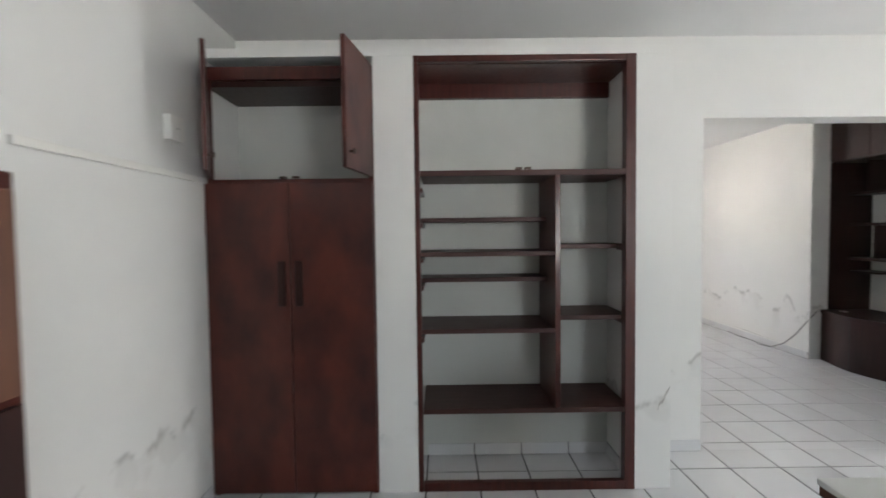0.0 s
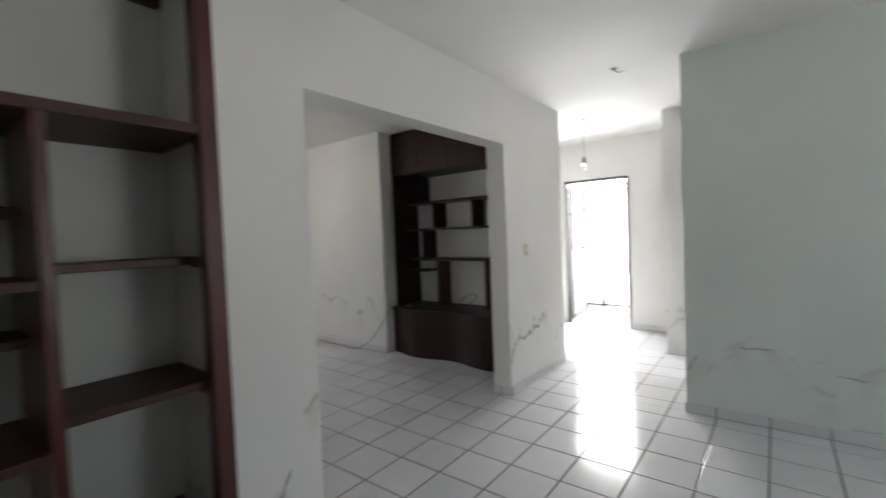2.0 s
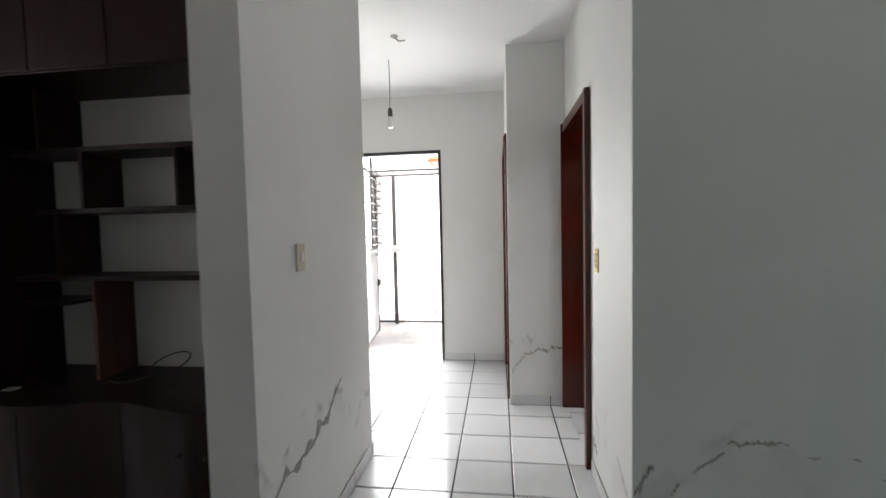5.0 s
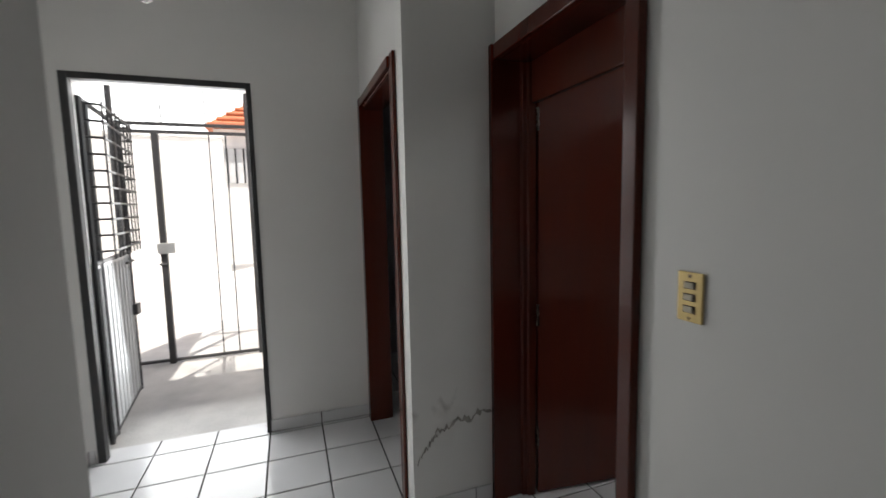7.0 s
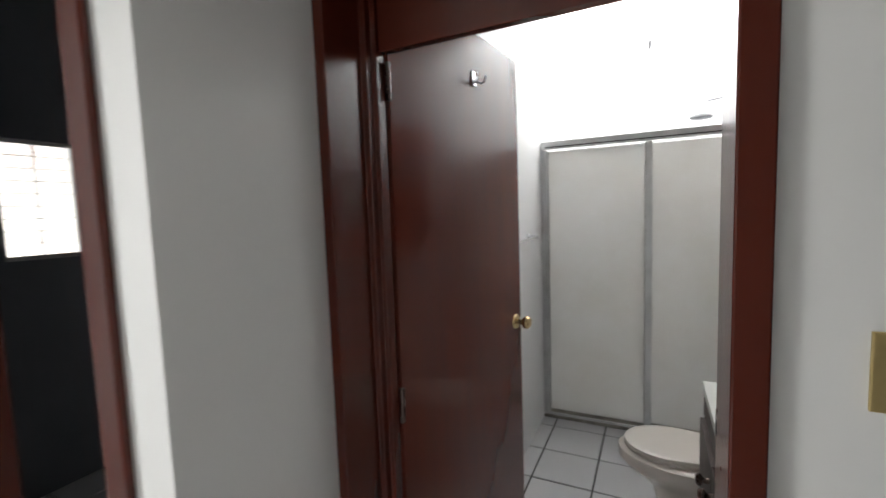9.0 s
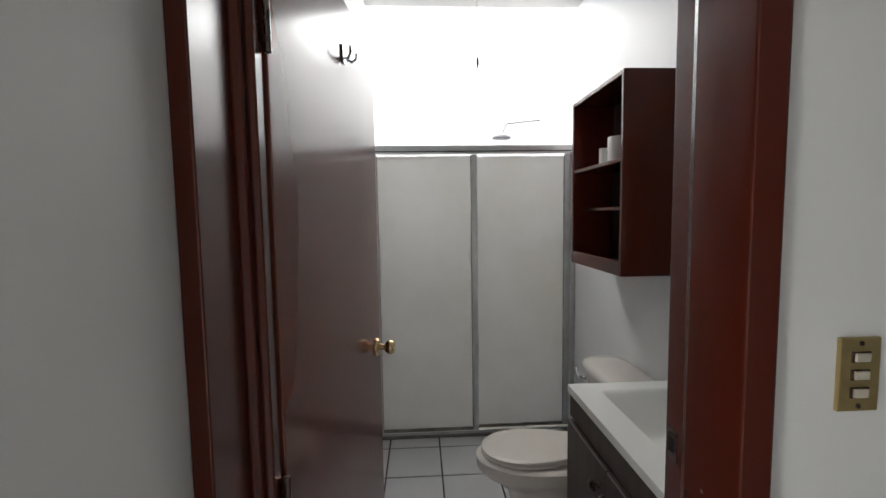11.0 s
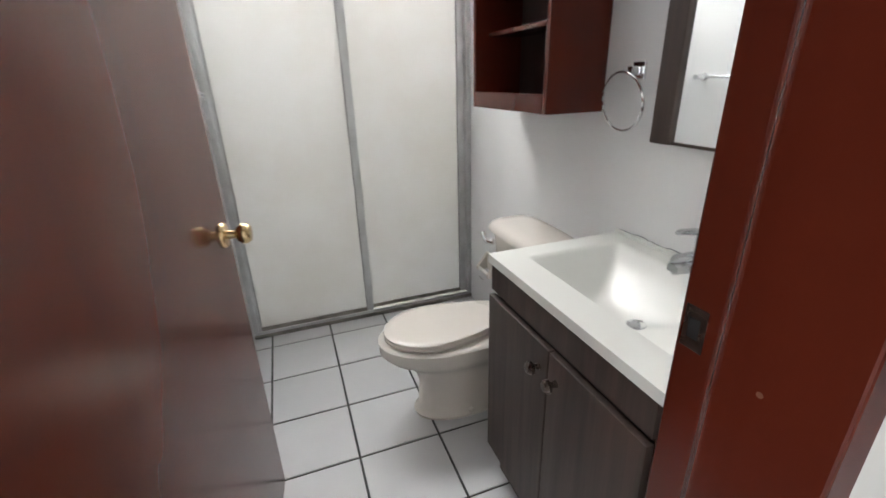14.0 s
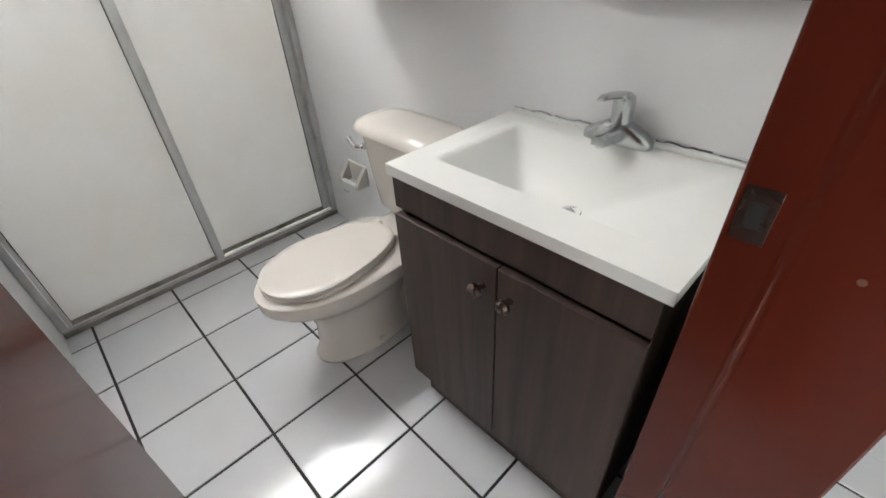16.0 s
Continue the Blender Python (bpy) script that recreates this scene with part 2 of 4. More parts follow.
for _m, _level in ((M_DARKWOOD, 0.25), (M_SHELF, 0.3), (M_WOOD, 0.3), (M_CLOSET, 0.35), (M_VANITY, 0.3), (M_FRAME, 0.35), (M_DOOR, 0.4)):
    _m.node_tree.nodes["Principled BSDF"].inputs["Specular IOR Level"].default_value = _level
M_ACRYLIC = acrylic()
M_SKY = sky_sheet()
M_BULB = glassy("bulb_glass", (0.95, 0.95, 0.95), 0.08)
M_PANE = glassy("window_glass", (0.85, 0.88, 0.88), 0.25)
M_MIRROR = mirror_mat()


# ---- building helpers ----
def box(bm, x0, x1, y0, y1, z0, z1):
    vs = [bm.verts.new((x, y, z)) for x in (x0, x1) for y in (y0, y1) for z in (z0, z1)]
    fs = [(0, 1, 3, 2), (4, 6, 7, 5), (0, 4, 5, 1), (2, 3, 7, 6), (0, 2, 6, 4), (1, 5, 7, 3)]
    return [bm.faces.new([vs[i] for i in f]) for f in fs]


def boxes(*specs):
    bm = bmesh.new()
    for s in specs:
        box(bm, *s)
    return bm


def rounded(bm, width=0.003, segments=2):
    bmesh.ops.bevel(bm, geom=bm.edges[:], offset=width, segments=segments, affect="EDGES", profile=0.6)
    return bm


def rbox(x0, x1, y0, y1, z0, z1, width=0.003, segments=2):
    return rounded(boxes((x0, x1, y0, y1, z0, z1)), width, segments)


def tube(points, radius, sides=10, bm=None, closed=False):
    """A round bar along a polyline."""
    bm = bm or bmesh.new()
    pts = [Vector(p) for p in points]
    rings = []
    count = len(pts)
    for i, p in enumerate(pts):
        a = pts[(i - 1) % count] if closed or i else p
        b = pts[(i + 1) % count] if closed or i < count - 1 else p
        d = (b - a).normalized()
        side = d.cross(Vector((0, 0, 1)))
        if side.length < 0.05:
            side = d.cross(Vector((1, 0, 0)))
        side.normalize()
        up = side.cross(d)
        rings.append([bm.verts.new(p + radius * (math.cos(2 * math.pi * k / sides) * side + math.sin(2 * math.pi * k / sides) * up))
                      for k in range(sides)])
    pairs = list(zip(rings, rings[1:])) + ([(rings[-1], rings[0])] if closed else [])
    for r, s in pairs:
        for k in range(sides):
            bm.faces.new((r[k], r[(k + 1) % sides], s[(k + 1) % sides], s[k]))
    if not closed:
        bm.faces.new(rings[0][::-1])
        bm.faces.new(rings[-1])
    return bm


def loft(sections, bm=None, cap=True):
    """Joins rings of equal counts."""
    bm = bm or bmesh.new()
    rings = [[bm.verts.new(p) for p in s] for s in sections]
    k = len(rings[0])
    for r, s in zip(rings, rings[1:]):
        for i in range(k):
            bm.faces.new((r[i], r[(i + 1) % k], s[(i + 1) % k], s[i]))
    if cap:
        bm.faces.new(rings[0][::-1])
        bm.faces.new(rings[-1])
    return bm


def lathe(profile, at, axis="z", sides=24):
    """Turned body: profile of (radius, height)."""
    def place(r, h, a):
        u, v = r * math.cos(a), r * math.sin(a)
        p = {"z": (u, v, h), "x": (h, u, v), "y": (u, h, v)}[axis]
        return Vector(p) + Vector(at)
    return loft([[place(max(r, 0.0005), h, 2 * math.pi * i / sides) for i in range(sides)] for r, h in profile])


def part(name, bm, material, parent=None, label="", smooth=False):
    me = bpy.data.meshes.new(name)
    bmesh.ops.recalc_face_normals(bm, faces=bm.faces[:])
    bm.to_mesh(me)
    bm.free()
    me.materials.append(material)
    if smooth:
        me.polygons.foreach_set("use_smooth", [True] * len(me.polygons))
        me.set_sharp_from_angle(angle=radians(40))
    ob = new(name, me)
    if parent is not None:
        ob.parent = parent
        ob.matrix_parent_inverse = parent.matrix_basis.inverted()
    if label:
        ob["label"] = label
    return ob


def thing(name, at, label, category, group="", kind=""):
    ob = new(name)
    ob.empty_display_size = 0.1
    ob.matrix_basis = Matrix.Translation(at)
    return tagged(ob, label, category, group, kind)


def structure(name, bm, material, label, category):
    return tagged(part(name, bm, material), label, category, kind="structure")


# ---- the shell ----
H = 2.72
Z0 = -0.06
PAINTED = "white painted plaster wall with peeling damp near the floor"
structure("wall_living_left", boxes((-1.39, -1.25, -4.14, 2.54, Z0, H)), M_WALL, "white painted plaster wall with a thin conduit", "wall")
structure("wall_living_back", boxes((-1.25, 1.9, -4.14, -4.0, Z0, H), (1.9, 3.3, -4.14, -4.0, Z0, 0.9), (1.9, 3.3, -4.14, -4.0, 2.1, H), (3.3, 4.165, -4.14, -4.0, Z0, H)),
          M_WALL, "plain white painted wall with a window opening at the back of the room", "wall")
structure("wall_partition", boxes((-1.25, 1.765, 2.4, 2.575, Z0, H), (1.765, 3.75, 2.4, 2.575, 2.197, H), (3.75, 4.97, 2.4, 2.575, Z0, H)),
          M_WALL, "white painted partition wall with a wide square opening", "wall")
structure("wall_green", boxes((4.165, 4.43, -2.24, 0.95, Z0, H), (4.165, 4.169, 0.95, 1.109, Z0, H)), M_WALL_GREEN, "pale green painted wall with peeling damp patches", "wall")
structure("wall_living_right", boxes((4.165, 4.43, -4.14, -2.24, Z0, H)), M_WALL, "plain painted wall", "wall")
structure("wall_bath_front", boxes((4.169, 4.93, 0.95, 1.11, Z0, H), (4.93, 5.765, 0.95, 1.11, 2.06, H)),
          M_WALL, PAINTED, "wall")
structure("wall_pier", boxes((5.765, 5.87, 0.95, 1.535, Z0, H), (5.745, 5.87, -2.24, 0.95, Z0, H)), M_WALL, PAINTED, "wall")
structure("wall_side", boxes((5.87, 5.93, 1.41, 1.535, Z0, H), (5.93, 6.74, 1.41, 1.535, 2.045, H), (6.74, 6.845, 1.41, 1.535, Z0, H)),
          M_WALL_CLEAN, PAINTED, "wall")
structure("wall_front", boxes((6.845, 6.99, 1.41, 2.2, Z0, H), (6.845, 6.99, 2.2, 3.09, 2.14, H), (6.845, 6.99, 3.09, 3.54, Z0, H)),
          M_WALL_CLEAN, "grey-white painted wall round the street door", "wall")
structure("wall_hall_left", boxes((4.97, 6.845, 3.4, 3.54, Z0, H)), M_WALL, PAINTED, "wall")
structure("wall_niche_back", boxes((4.83, 4.97, 2.575, 4.36, Z0, H)), M_WALL, "white painted wall behind the shelving unit", "wall")
structure("wall_room_east", boxes((4.175, 4.97, 4.36, 4.5, Z0, H), (4.175, 4.315, 4.5, 6.8, Z0, H)),
          M_WALL, "white painted wall with a damp line at the floor", "wall")
structure("wall_room_far", boxes((-0.14, 1.6, 6.8, 6.94, Z0, H), (1.6, 2.8, 6.8, 6.94, Z0, 1.05), (1.6, 2.8, 6.8, 6.94, 2.05, H),
                                 (2.8, 4.315, 6.8, 6.94, Z0, H)), M_WALL, "plain white wall with a window opening", "wall")
structure("wall_room_west", boxes((-0.14, 0.0, 2.575, 6.8, Z0, H)), M_WALL, "plain white painted wall", "wall")
structure("wall_shower_end", boxes((4.43, 5.745, -2.24, -2.1, Z0, 2.95)), M_BATHWALL, "white wall at the end of the shower", "wall")
structure("wall_bath_side", boxes((4.43, 4.434, -2.1, 0.95, Z0, H)), M_BATHWALL, "white painted bathroom wall behind basin and toilet", "wall")
structure("wall_bath_left", boxes((5.741, 5.745, -2.1, 0.95, Z0, H)), M_BATHWALL, "white painted bathroom wall with a towel bar", "wall")
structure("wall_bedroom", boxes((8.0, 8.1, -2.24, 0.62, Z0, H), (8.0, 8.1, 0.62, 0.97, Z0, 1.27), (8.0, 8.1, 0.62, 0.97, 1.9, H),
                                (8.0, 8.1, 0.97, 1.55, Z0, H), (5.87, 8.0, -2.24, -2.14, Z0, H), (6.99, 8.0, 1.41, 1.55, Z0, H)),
          M_BEDROOM, "bedroom wall with a small louvred window, the unlit room's darkness put into its colour", "wall")
structure("ceiling", boxes((-1.39, 4.43, -4.14, 6.94, H, H + 0.12), (4.43, 5.745, -0.98, 6.94, H, H + 0.12), (5.745, 6.99, -2.24, 6.94, H, H + 0.12),
                           (6.99, 8.1, -2.24, 1.55, H, H + 0.12)), M_CEIL, "white painted concrete ceiling with faint stains", "ceiling")
floor = structure("floor", boxes((-1.39, 4.43, -4.14, -2.24, -0.12, -0.004), (-1.39, 6.99, -2.24, 6.94, -0.12, -0.004), (6.99, 8.1, -2.24, 1.55, -0.12, -0.004)), M_GROUT,
                  "glossy white ceramic tile floor with dark grout", "floor")

# Added cover: diffuses the open sky above the shower to plain white.
sk = tagged(new("skylight"), "translucent white sheet added over the shower opening to whiten the sky", "skylight", kind="structure")
part("sheet", boxes((4.3, 5.85, -2.2, -0.9, 2.96, 2.966)), M_SKY, sk)
part("curb", boxes((4.3, 4.43, -2.24, -0.98, H + 0.121, 2.958), (5.745, 5.86, -2.24, -0.98, H + 0.121, 2.958), (4.43, 5.745, -0.98, -0.88, H + 0.121, 2.958)), M_BATHWALL, sk)

# outside
structure("ground", boxes((-200, 200, -200, 200, -0.3, -0.14)), M_GROUND, "pale street ground", "ground")
structure("patio", boxes((6.99, 10.2, 1.56, 4.2, -0.139, -0.03)), M_CONC, "stained concrete patio floor in front of the door", "pavement")
structure("wall_patio_left", boxes((6.99, 8.6, 3.66, 3.8, -0.13, 2.7)), M_HOUSE, "white rendered patio wall", "wall")
structure("wall_patio_right", boxes((8.1, 8.6, 1.41, 1.55, -0.13, 2.7)), M_HOUSE, "white rendered patio wall", "wall")


# ---- living room: built-in closets ----
YC = 1.99


def closet_piers():
    t = thing("closet_surround", (0.0, 2.2, 0), "white plastered piers framing the built-in closets", "closet surround", kind="structure")
    part("pier", boxes((-0.315, -0.09, YC, 2.4, Z0, 2.45)), M_WALL, t)
    part("pier", boxes((1.14, 1.345, YC, 2.4, Z0, 2.45)), M_WALL, t)
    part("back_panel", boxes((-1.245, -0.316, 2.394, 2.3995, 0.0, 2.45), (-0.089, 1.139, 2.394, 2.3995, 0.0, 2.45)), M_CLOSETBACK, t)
    part("top_slab", boxes((-1.25, 1.345, YC + 0.002, 2.4, 2.452, 2.5)), M_WALL, t)


closet_piers()


def tall_closet():
    t = thing("closet", (-0.78, YC, 0), "dark reddish wooden built-in closet with its top doors hanging open", "closet")
    x0, x1 = -1.245, -0.318
    mid = (x0 + x1) / 2
    part("frame", boxes((x0, x0 + 0.03, YC - 0.004, YC + 0.03, 0.0, 2.40), (x1 - 0.03, x1, YC - 0.004, YC + 0.03, 0.0, 2.40),
                        (x0 + 0.03, x1 - 0.03, YC - 0.004, YC + 0.03, 2.33, 2.40)), M_WOOD, t)
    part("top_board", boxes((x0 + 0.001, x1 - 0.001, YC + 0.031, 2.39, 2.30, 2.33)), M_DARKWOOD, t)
    part("shelf", rbox(x0 + 0.031, x1 - 0.031, YC - 0.002, 2.39, 1.755, 1.785), M_WOOD, t)
    for a, b, s in ((x0 + 0.004, mid - 0.002, 1), (mid + 0.002, x1 - 0.004, -1)):
        d = part("door", rbox(a, b, YC - 0.028, YC - 0.006, 0.02, 1.762), M_CLOSET, t)
        hx = (b - 0.045) if s == 1 else (a + 0.045)
        part("handle", rbox(hx - 0.02, hx + 0.02, YC - 0.046, YC - 0.029, 1.08, 1.33, 0.008, 3), M_DARKWOOD, d, "dark wooden pull")
    for hx in (mid - 0.035, mid + 0.035):
        part("latch", rbox(hx - 0.018, hx + 0.018, YC - 0.02, YC + 0.01, 1.786, 1.797, 0.002), M_BRONZE, t)
    # open flaps, about square to the front
    for hx, tilt, side in ((x0 + 0.015, 27, 1), (x1 - 0.012, -10, -1)):
        leaf = rbox(-0.011, 0.011, -0.37, 0.0, 1.79, 2.405)
        bmesh.ops.transform(leaf, matrix=pose(hx, YC - 0.008, 0, 0, 0, tilt), verts=leaf.verts[:])
        d = part("flap_door", leaf, M_CLOSET, t)
        knob = lathe([(0.006, 0), (0.006, 0.015), (0.014, 0.02), (0.012, 0.03)], (0.011, -0.33, 1.87), "x", 12)
        bmesh.ops.transform(knob, matrix=pose(hx, YC - 0.008, 0, 0, 0, tilt), verts=knob.verts[:])
        part("knob", knob, M_BRONZE, d, smooth=True)


tall_closet()


def open_closet():
    t = thing("bookcase", (0.52, YC, 0), "empty open closet with reddish brown wooden shelves", "bookcase")
    part("stile", rbox(-0.09, -0.062, YC - 0.006, YC + 0.05, 0, 2.45), M_WOOD, t)
    part("stile", rbox(1.083, 1.14, YC - 0.006, YC + 0.05, 0, 2.45), M_WOOD, t)
    part("top_rail", rbox(-0.062, 1.083, YC - 0.005, YC + 0.03, 2.415, 2.449), M_WOOD, t)
    part("soffit", boxes((-0.085, 1.135, YC + 0.052, 2.36, 2.42, 2.445)), M_WOOD, t)
    part("back_rail", rbox(-0.085, 1.135, 2.36, 2.398, 2.33, 2.43), M_WOOD, t)
    part("plinth", rbox(-0.062, 1.083, YC - 0.004, YC + 0.03, 0.0, 0.05), M_WOOD, t)
    part("divider", rbox(0.692, 0.722, YC + 0.004, 2.39, 0.475, 1.81), M_WOOD, t)
    part("shelf", rbox(-0.06, 1.12, YC + 0.001, 2.39, 1.79, 1.822), M_SHELF, t)
    part("shelf", rbox(-0.06, 1.12, YC + 0.003, 2.39, 0.445, 0.474), M_SHELF, t)
    for z, y in ((1.565, 2.19), (1.367, YC + 0.01), (1.205, 2.16), (0.93, YC + 0.008)):
        part("shelf", rbox(-0.085, 0.691, y, 2.39, z - 0.026, z), M_SHELF, t)
    for z, y in ((1.40, 2.12), (0.99, YC + 0.06)):
        part("shelf", rbox(0.723, 1.135, y, 2.39, z - 0.026, z), M_SHELF, t)
    part("cleat", rbox(1.085, 1.137, YC + 0.052, 2.12, 1.365, 1.40), M_WOOD, t)
    part("cleat", rbox(1.1, 1.137, YC + 0.06, 2.3, 0.935, 0.963), M_WOOD, t)
    for z in (1.56, 1.36, 1.2, 0.9, 1.76):
        part("cleat", rbox(-0.085, -0.05, YC + 0.052, 2.38, z - 0.055, z - 0.027), M_WOOD, t)
    for hx in (0.49, 0.54):
        part("latch", rbox(hx - 0.018, hx + 0.018, YC, YC + 0.03, 1.823, 1.836, 0.002), M_BRONZE, t)


open_closet()


def wall_box():
    t = thing("junction_box", (-1.25, 1.7, 1.98), "small white plastic junction box on the wall", "junction box")
    part("cover", rbox(-1.249, -1.215, 1.64, 1.755, 1.935, 2.055, 0.006), M_PLASTIC, t)
    part("screw", lathe([(0.004, 0), (0.004, 0.002)], (-1.215, 1.7, 1.995), "x", 8), M_BRONZE, t)


wall_box()
c = thing("cable_conduit", (-1.25, 1.3, 1.79), "white surface conduit along the wall", "conduit")
part("channel", rbox(-1.249, -1.228, 0.9, 1.97, 1.76, 1.79, 0.004), M_PLASTIC, c)


def wooden_cabinet():
    t = thing("wooden_cabinet", (-1.05, 0.25, 0), "reddish wooden cabinet with a dark lower half", "cabinet")
    part("body", rbox(-1.245, -0.87, -0.25, 0.53, 0.0, 1.62, 0.006), M_WOOD, t)
    for z0, z1, m in ((0.08, 1.12, M_DARKWOOD), (1.14, 1.58, M_ORANGEWOOD)):
        d = part("door", rbox(-0.868, -0.85, -0.23, 0.51, z0, z1, 0.004), m, t)
        part("knob", lathe([(0.005, 0), (0.005, 0.015), (0.014, 0.02), (0.01, 0.03)], (-0.851, -0.18, (z0 + z1) / 2), "x", 12), M_BRONZE, d)


wooden_cabinet()


def counter():
    t = thing("counter", (1.13, 0.28, 0), "white-topped counter with a worn brown edge", "counter")
    part("countertop", rbox(0.915, 1.36, -0.02, 0.562, 0.885, 0.9, 0.003), M_TABLE, t)
    part("edge", boxes((0.919, 1.356, -0.016, 0.558, 0.862, 0.8848)), M_ORANGEWOOD, t, "worn brown edge")
    part("body", rbox(0.94, 1.34, 0.0, 0.54, 0.0, 0.861), M_TABLE, t)
    for a, b in ((0.012, 0.266), (0.274, 0.528)):
        d = part("door", rbox(0.922, 0.939, a, b, 0.08, 0.84), M_TABLE, t)
        part("knob", lathe([(0.005, 0), (0.005, -0.012), (0.012, -0.018), (0.008, -0.026)], (0.922, b - 0.04 if a < 0.1 else a + 0.04, 0.7), "x", 12), M_BRONZE, d)


counter()


# ---- second room: shelving unit ----
def shelving_unit():
    t = thing("shelving_unit", (4.6, 3.45, 0), "dark wooden wall unit with open shelves over a wavy-fronted base", "shelving unit")
    y0, y1 = 2.58, 4.355
    back, front = 4.828, 4.57

    def wave(y):
        return 4.262 + 0.045 * math.cos((y - 3.46) * 2 * math.pi / 0.95) - 0.0
    count = 48
    ys = [y0 + (y1 - y0) * i / count for i in range(count + 1)]

    def wavy(z0, z1, out, xb):
        bm = bmesh.new()
        rows = []
        for z in (z0, z1):
            rows.append(([bm.verts.new((wave(y) - out, y, z)) for y in ys], [bm.verts.new((xb, y, z)) for y in ys]))
        for i in range(count):
            (f0, b0), (f1, b1) = rows
            bm.faces.new((f0[i], f0[i + 1], f1[i + 1], f1[i]))
            bm.faces.new((b0[i], b1[i], b1[i + 1], b0[i + 1]))
            bm.faces.new((f1[i], f1[i + 1], b1[i + 1], b1[i]))
            bm.faces.new((f0[i], b0[i], b0[i + 1], f0[i + 1]))
        for i in (0, count):
            (f0, b0), (f1, b1) = rows
            bm.faces.new((f0[i], f1[i], b1[i], b0[i]))
        return bm
    part("base", wavy(0.0, 0.53, 0.0, back), M_DARKWOOD, t, smooth=True)
    part("counter", wavy(0.531, 0.565, 0.015, back), M_DARKWOOD, t, smooth=True)
    for y in (3.0, 3.46, 3.93):
        part("door_joint", boxes((wave(y) - 0.003, wave(y) + 0.01, y - 0.003, y + 0.003, 0.03, 0.52)), M_DARK, t)
    for y in (2.93, 3.07):
        part("knob", lathe([(0.005, 0), (0.005, -0.012), (0.012, -0.018), (0.009, -0.026)], (wave(y), y, 0.36), "x", 12), M_BRONZE, t)
    top = part("upper_cabinet", rbox(4.385, back, y0, y1, 2.19, 2.715), M_DARKWOOD, t)
    for i in range(4):
        a = y0 + 0.004 + i * (y1 - y0) / 4
        part("door", rbox(4.366, 4.384, a, a + (y1 - y0) / 4 - 0.006, 2.20, 2.70), M_DARKWOOD, top)
    part("side_panel", rbox(4.372, back, y1 - 0.022, y1 - 0.001, 0.566, 2.189), M_DARKWOOD, t)
    part("side_panel", rbox(front, back, y0 + 0.001, y0 + 0.022, 0.566, 2.189), M_DARKWOOD, t)
    for z in (1.86, 1.525, 1.15):
        part("shelf", rbox(front - 0.004, back, y0 + 0.023, y1 - 0.023, z - 0.028, z), M_DARKWOOD, t)
    part("shelf", rbox(front, back, 4.0, y1 - 0.023, 0.985, 1.005), M_DARKWOOD, t)
    for y, z0, z1, m in ((4.13, 1.861, 2.189, M_DARKWOOD), (3.873, 1.526, 1.831, M_DARKWOOD), (4.05, 1.151, 1.496, M_DARKWOOD),
                         (3.84, 0.566, 1.121, M_ORANGEWOOD), (3.30, 1.526, 1.831, M_DARKWOOD), (3.15, 0.566, 1.121, M_ORANGEWOOD),
                         (2.86, 1.861, 2.189, M_DARKWOOD), (2.95, 1.151, 1.496, M_DARKWOOD)):
        part("upright", rbox(front, back, y - 0.011, y + 0.011, z0, z1), m, t)


shelving_unit()
loop_pts = [(4.6 + 0.05 * math.cos(a), 3.42 + 0.12 * math.sin(a), 0.66 + 0.075 * math.cos(a * 1.0 + 2.2)) for a in [k * 2 * math.pi / 28 for k in range(28)]]
c = thing("coiled_cable", (4.6, 3.42, 0.567), "loop of black cable lying on the unit's counter", "cable")
part("loop", tube(loop_pts, 0.004, 6, closed=True), M_CABLE, c, smooth=True)
part("tail", tube([(4.58, 3.52, 0.6), (4.55, 3.6, 0.573), (4.52, 3.68, 0.571), (4.56, 3.76, 0.571)], 0.004, 6), M_CABLE, c, smooth=True)
c = thing("outlet_scrap", (4.4, 4.2, 0.567), "small white scrap on the unit's counter", "scrap")
part("scrap", rbox(4.38, 4.43, 4.16, 4.22, 0.566, 0.574, 0.002), M_PLASTIC, c)
c = thing("floor_cable", (4.15, 4.9, 0), "grey cable running down the corner and along the floor", "cable")
part("lead", tube([(4.26, 4.352, 0.55), (4.19, 4.352, 0.48), (4.165, 4.40, 0.40), (4.16, 4.52, 0.25), (4.15, 4.68, 0.10), (4.12, 4.85, 0.012), (4.08, 5.0, 0.01),
                   (4.14, 5.15, 0.01), (4.12, 5.4, 0.01), (4.16, 5.7, 0.01)], 0.005, 6), M_GREYCABLE, c, smooth=True)


# ---- hall ----
def switch_small(x, y, z):
    t = thing("light_switch", (x, y, z), "small ivory light switch on the wall", "light switch")
    part("plate", rbox(x - 0.035, x + 0.035, y - 0.008, y - 0.0005, z - 0.055, z + 0.055, 0.003), M_IVORY, t)
    part("rocker", rbox(x - 0.01, x + 0.01, y - 0.014, y - 0.0082, z - 0.018, z + 0.018, 0.002), M_PLASTIC, t)


switch_small(4.1, 2.4, 1.27)


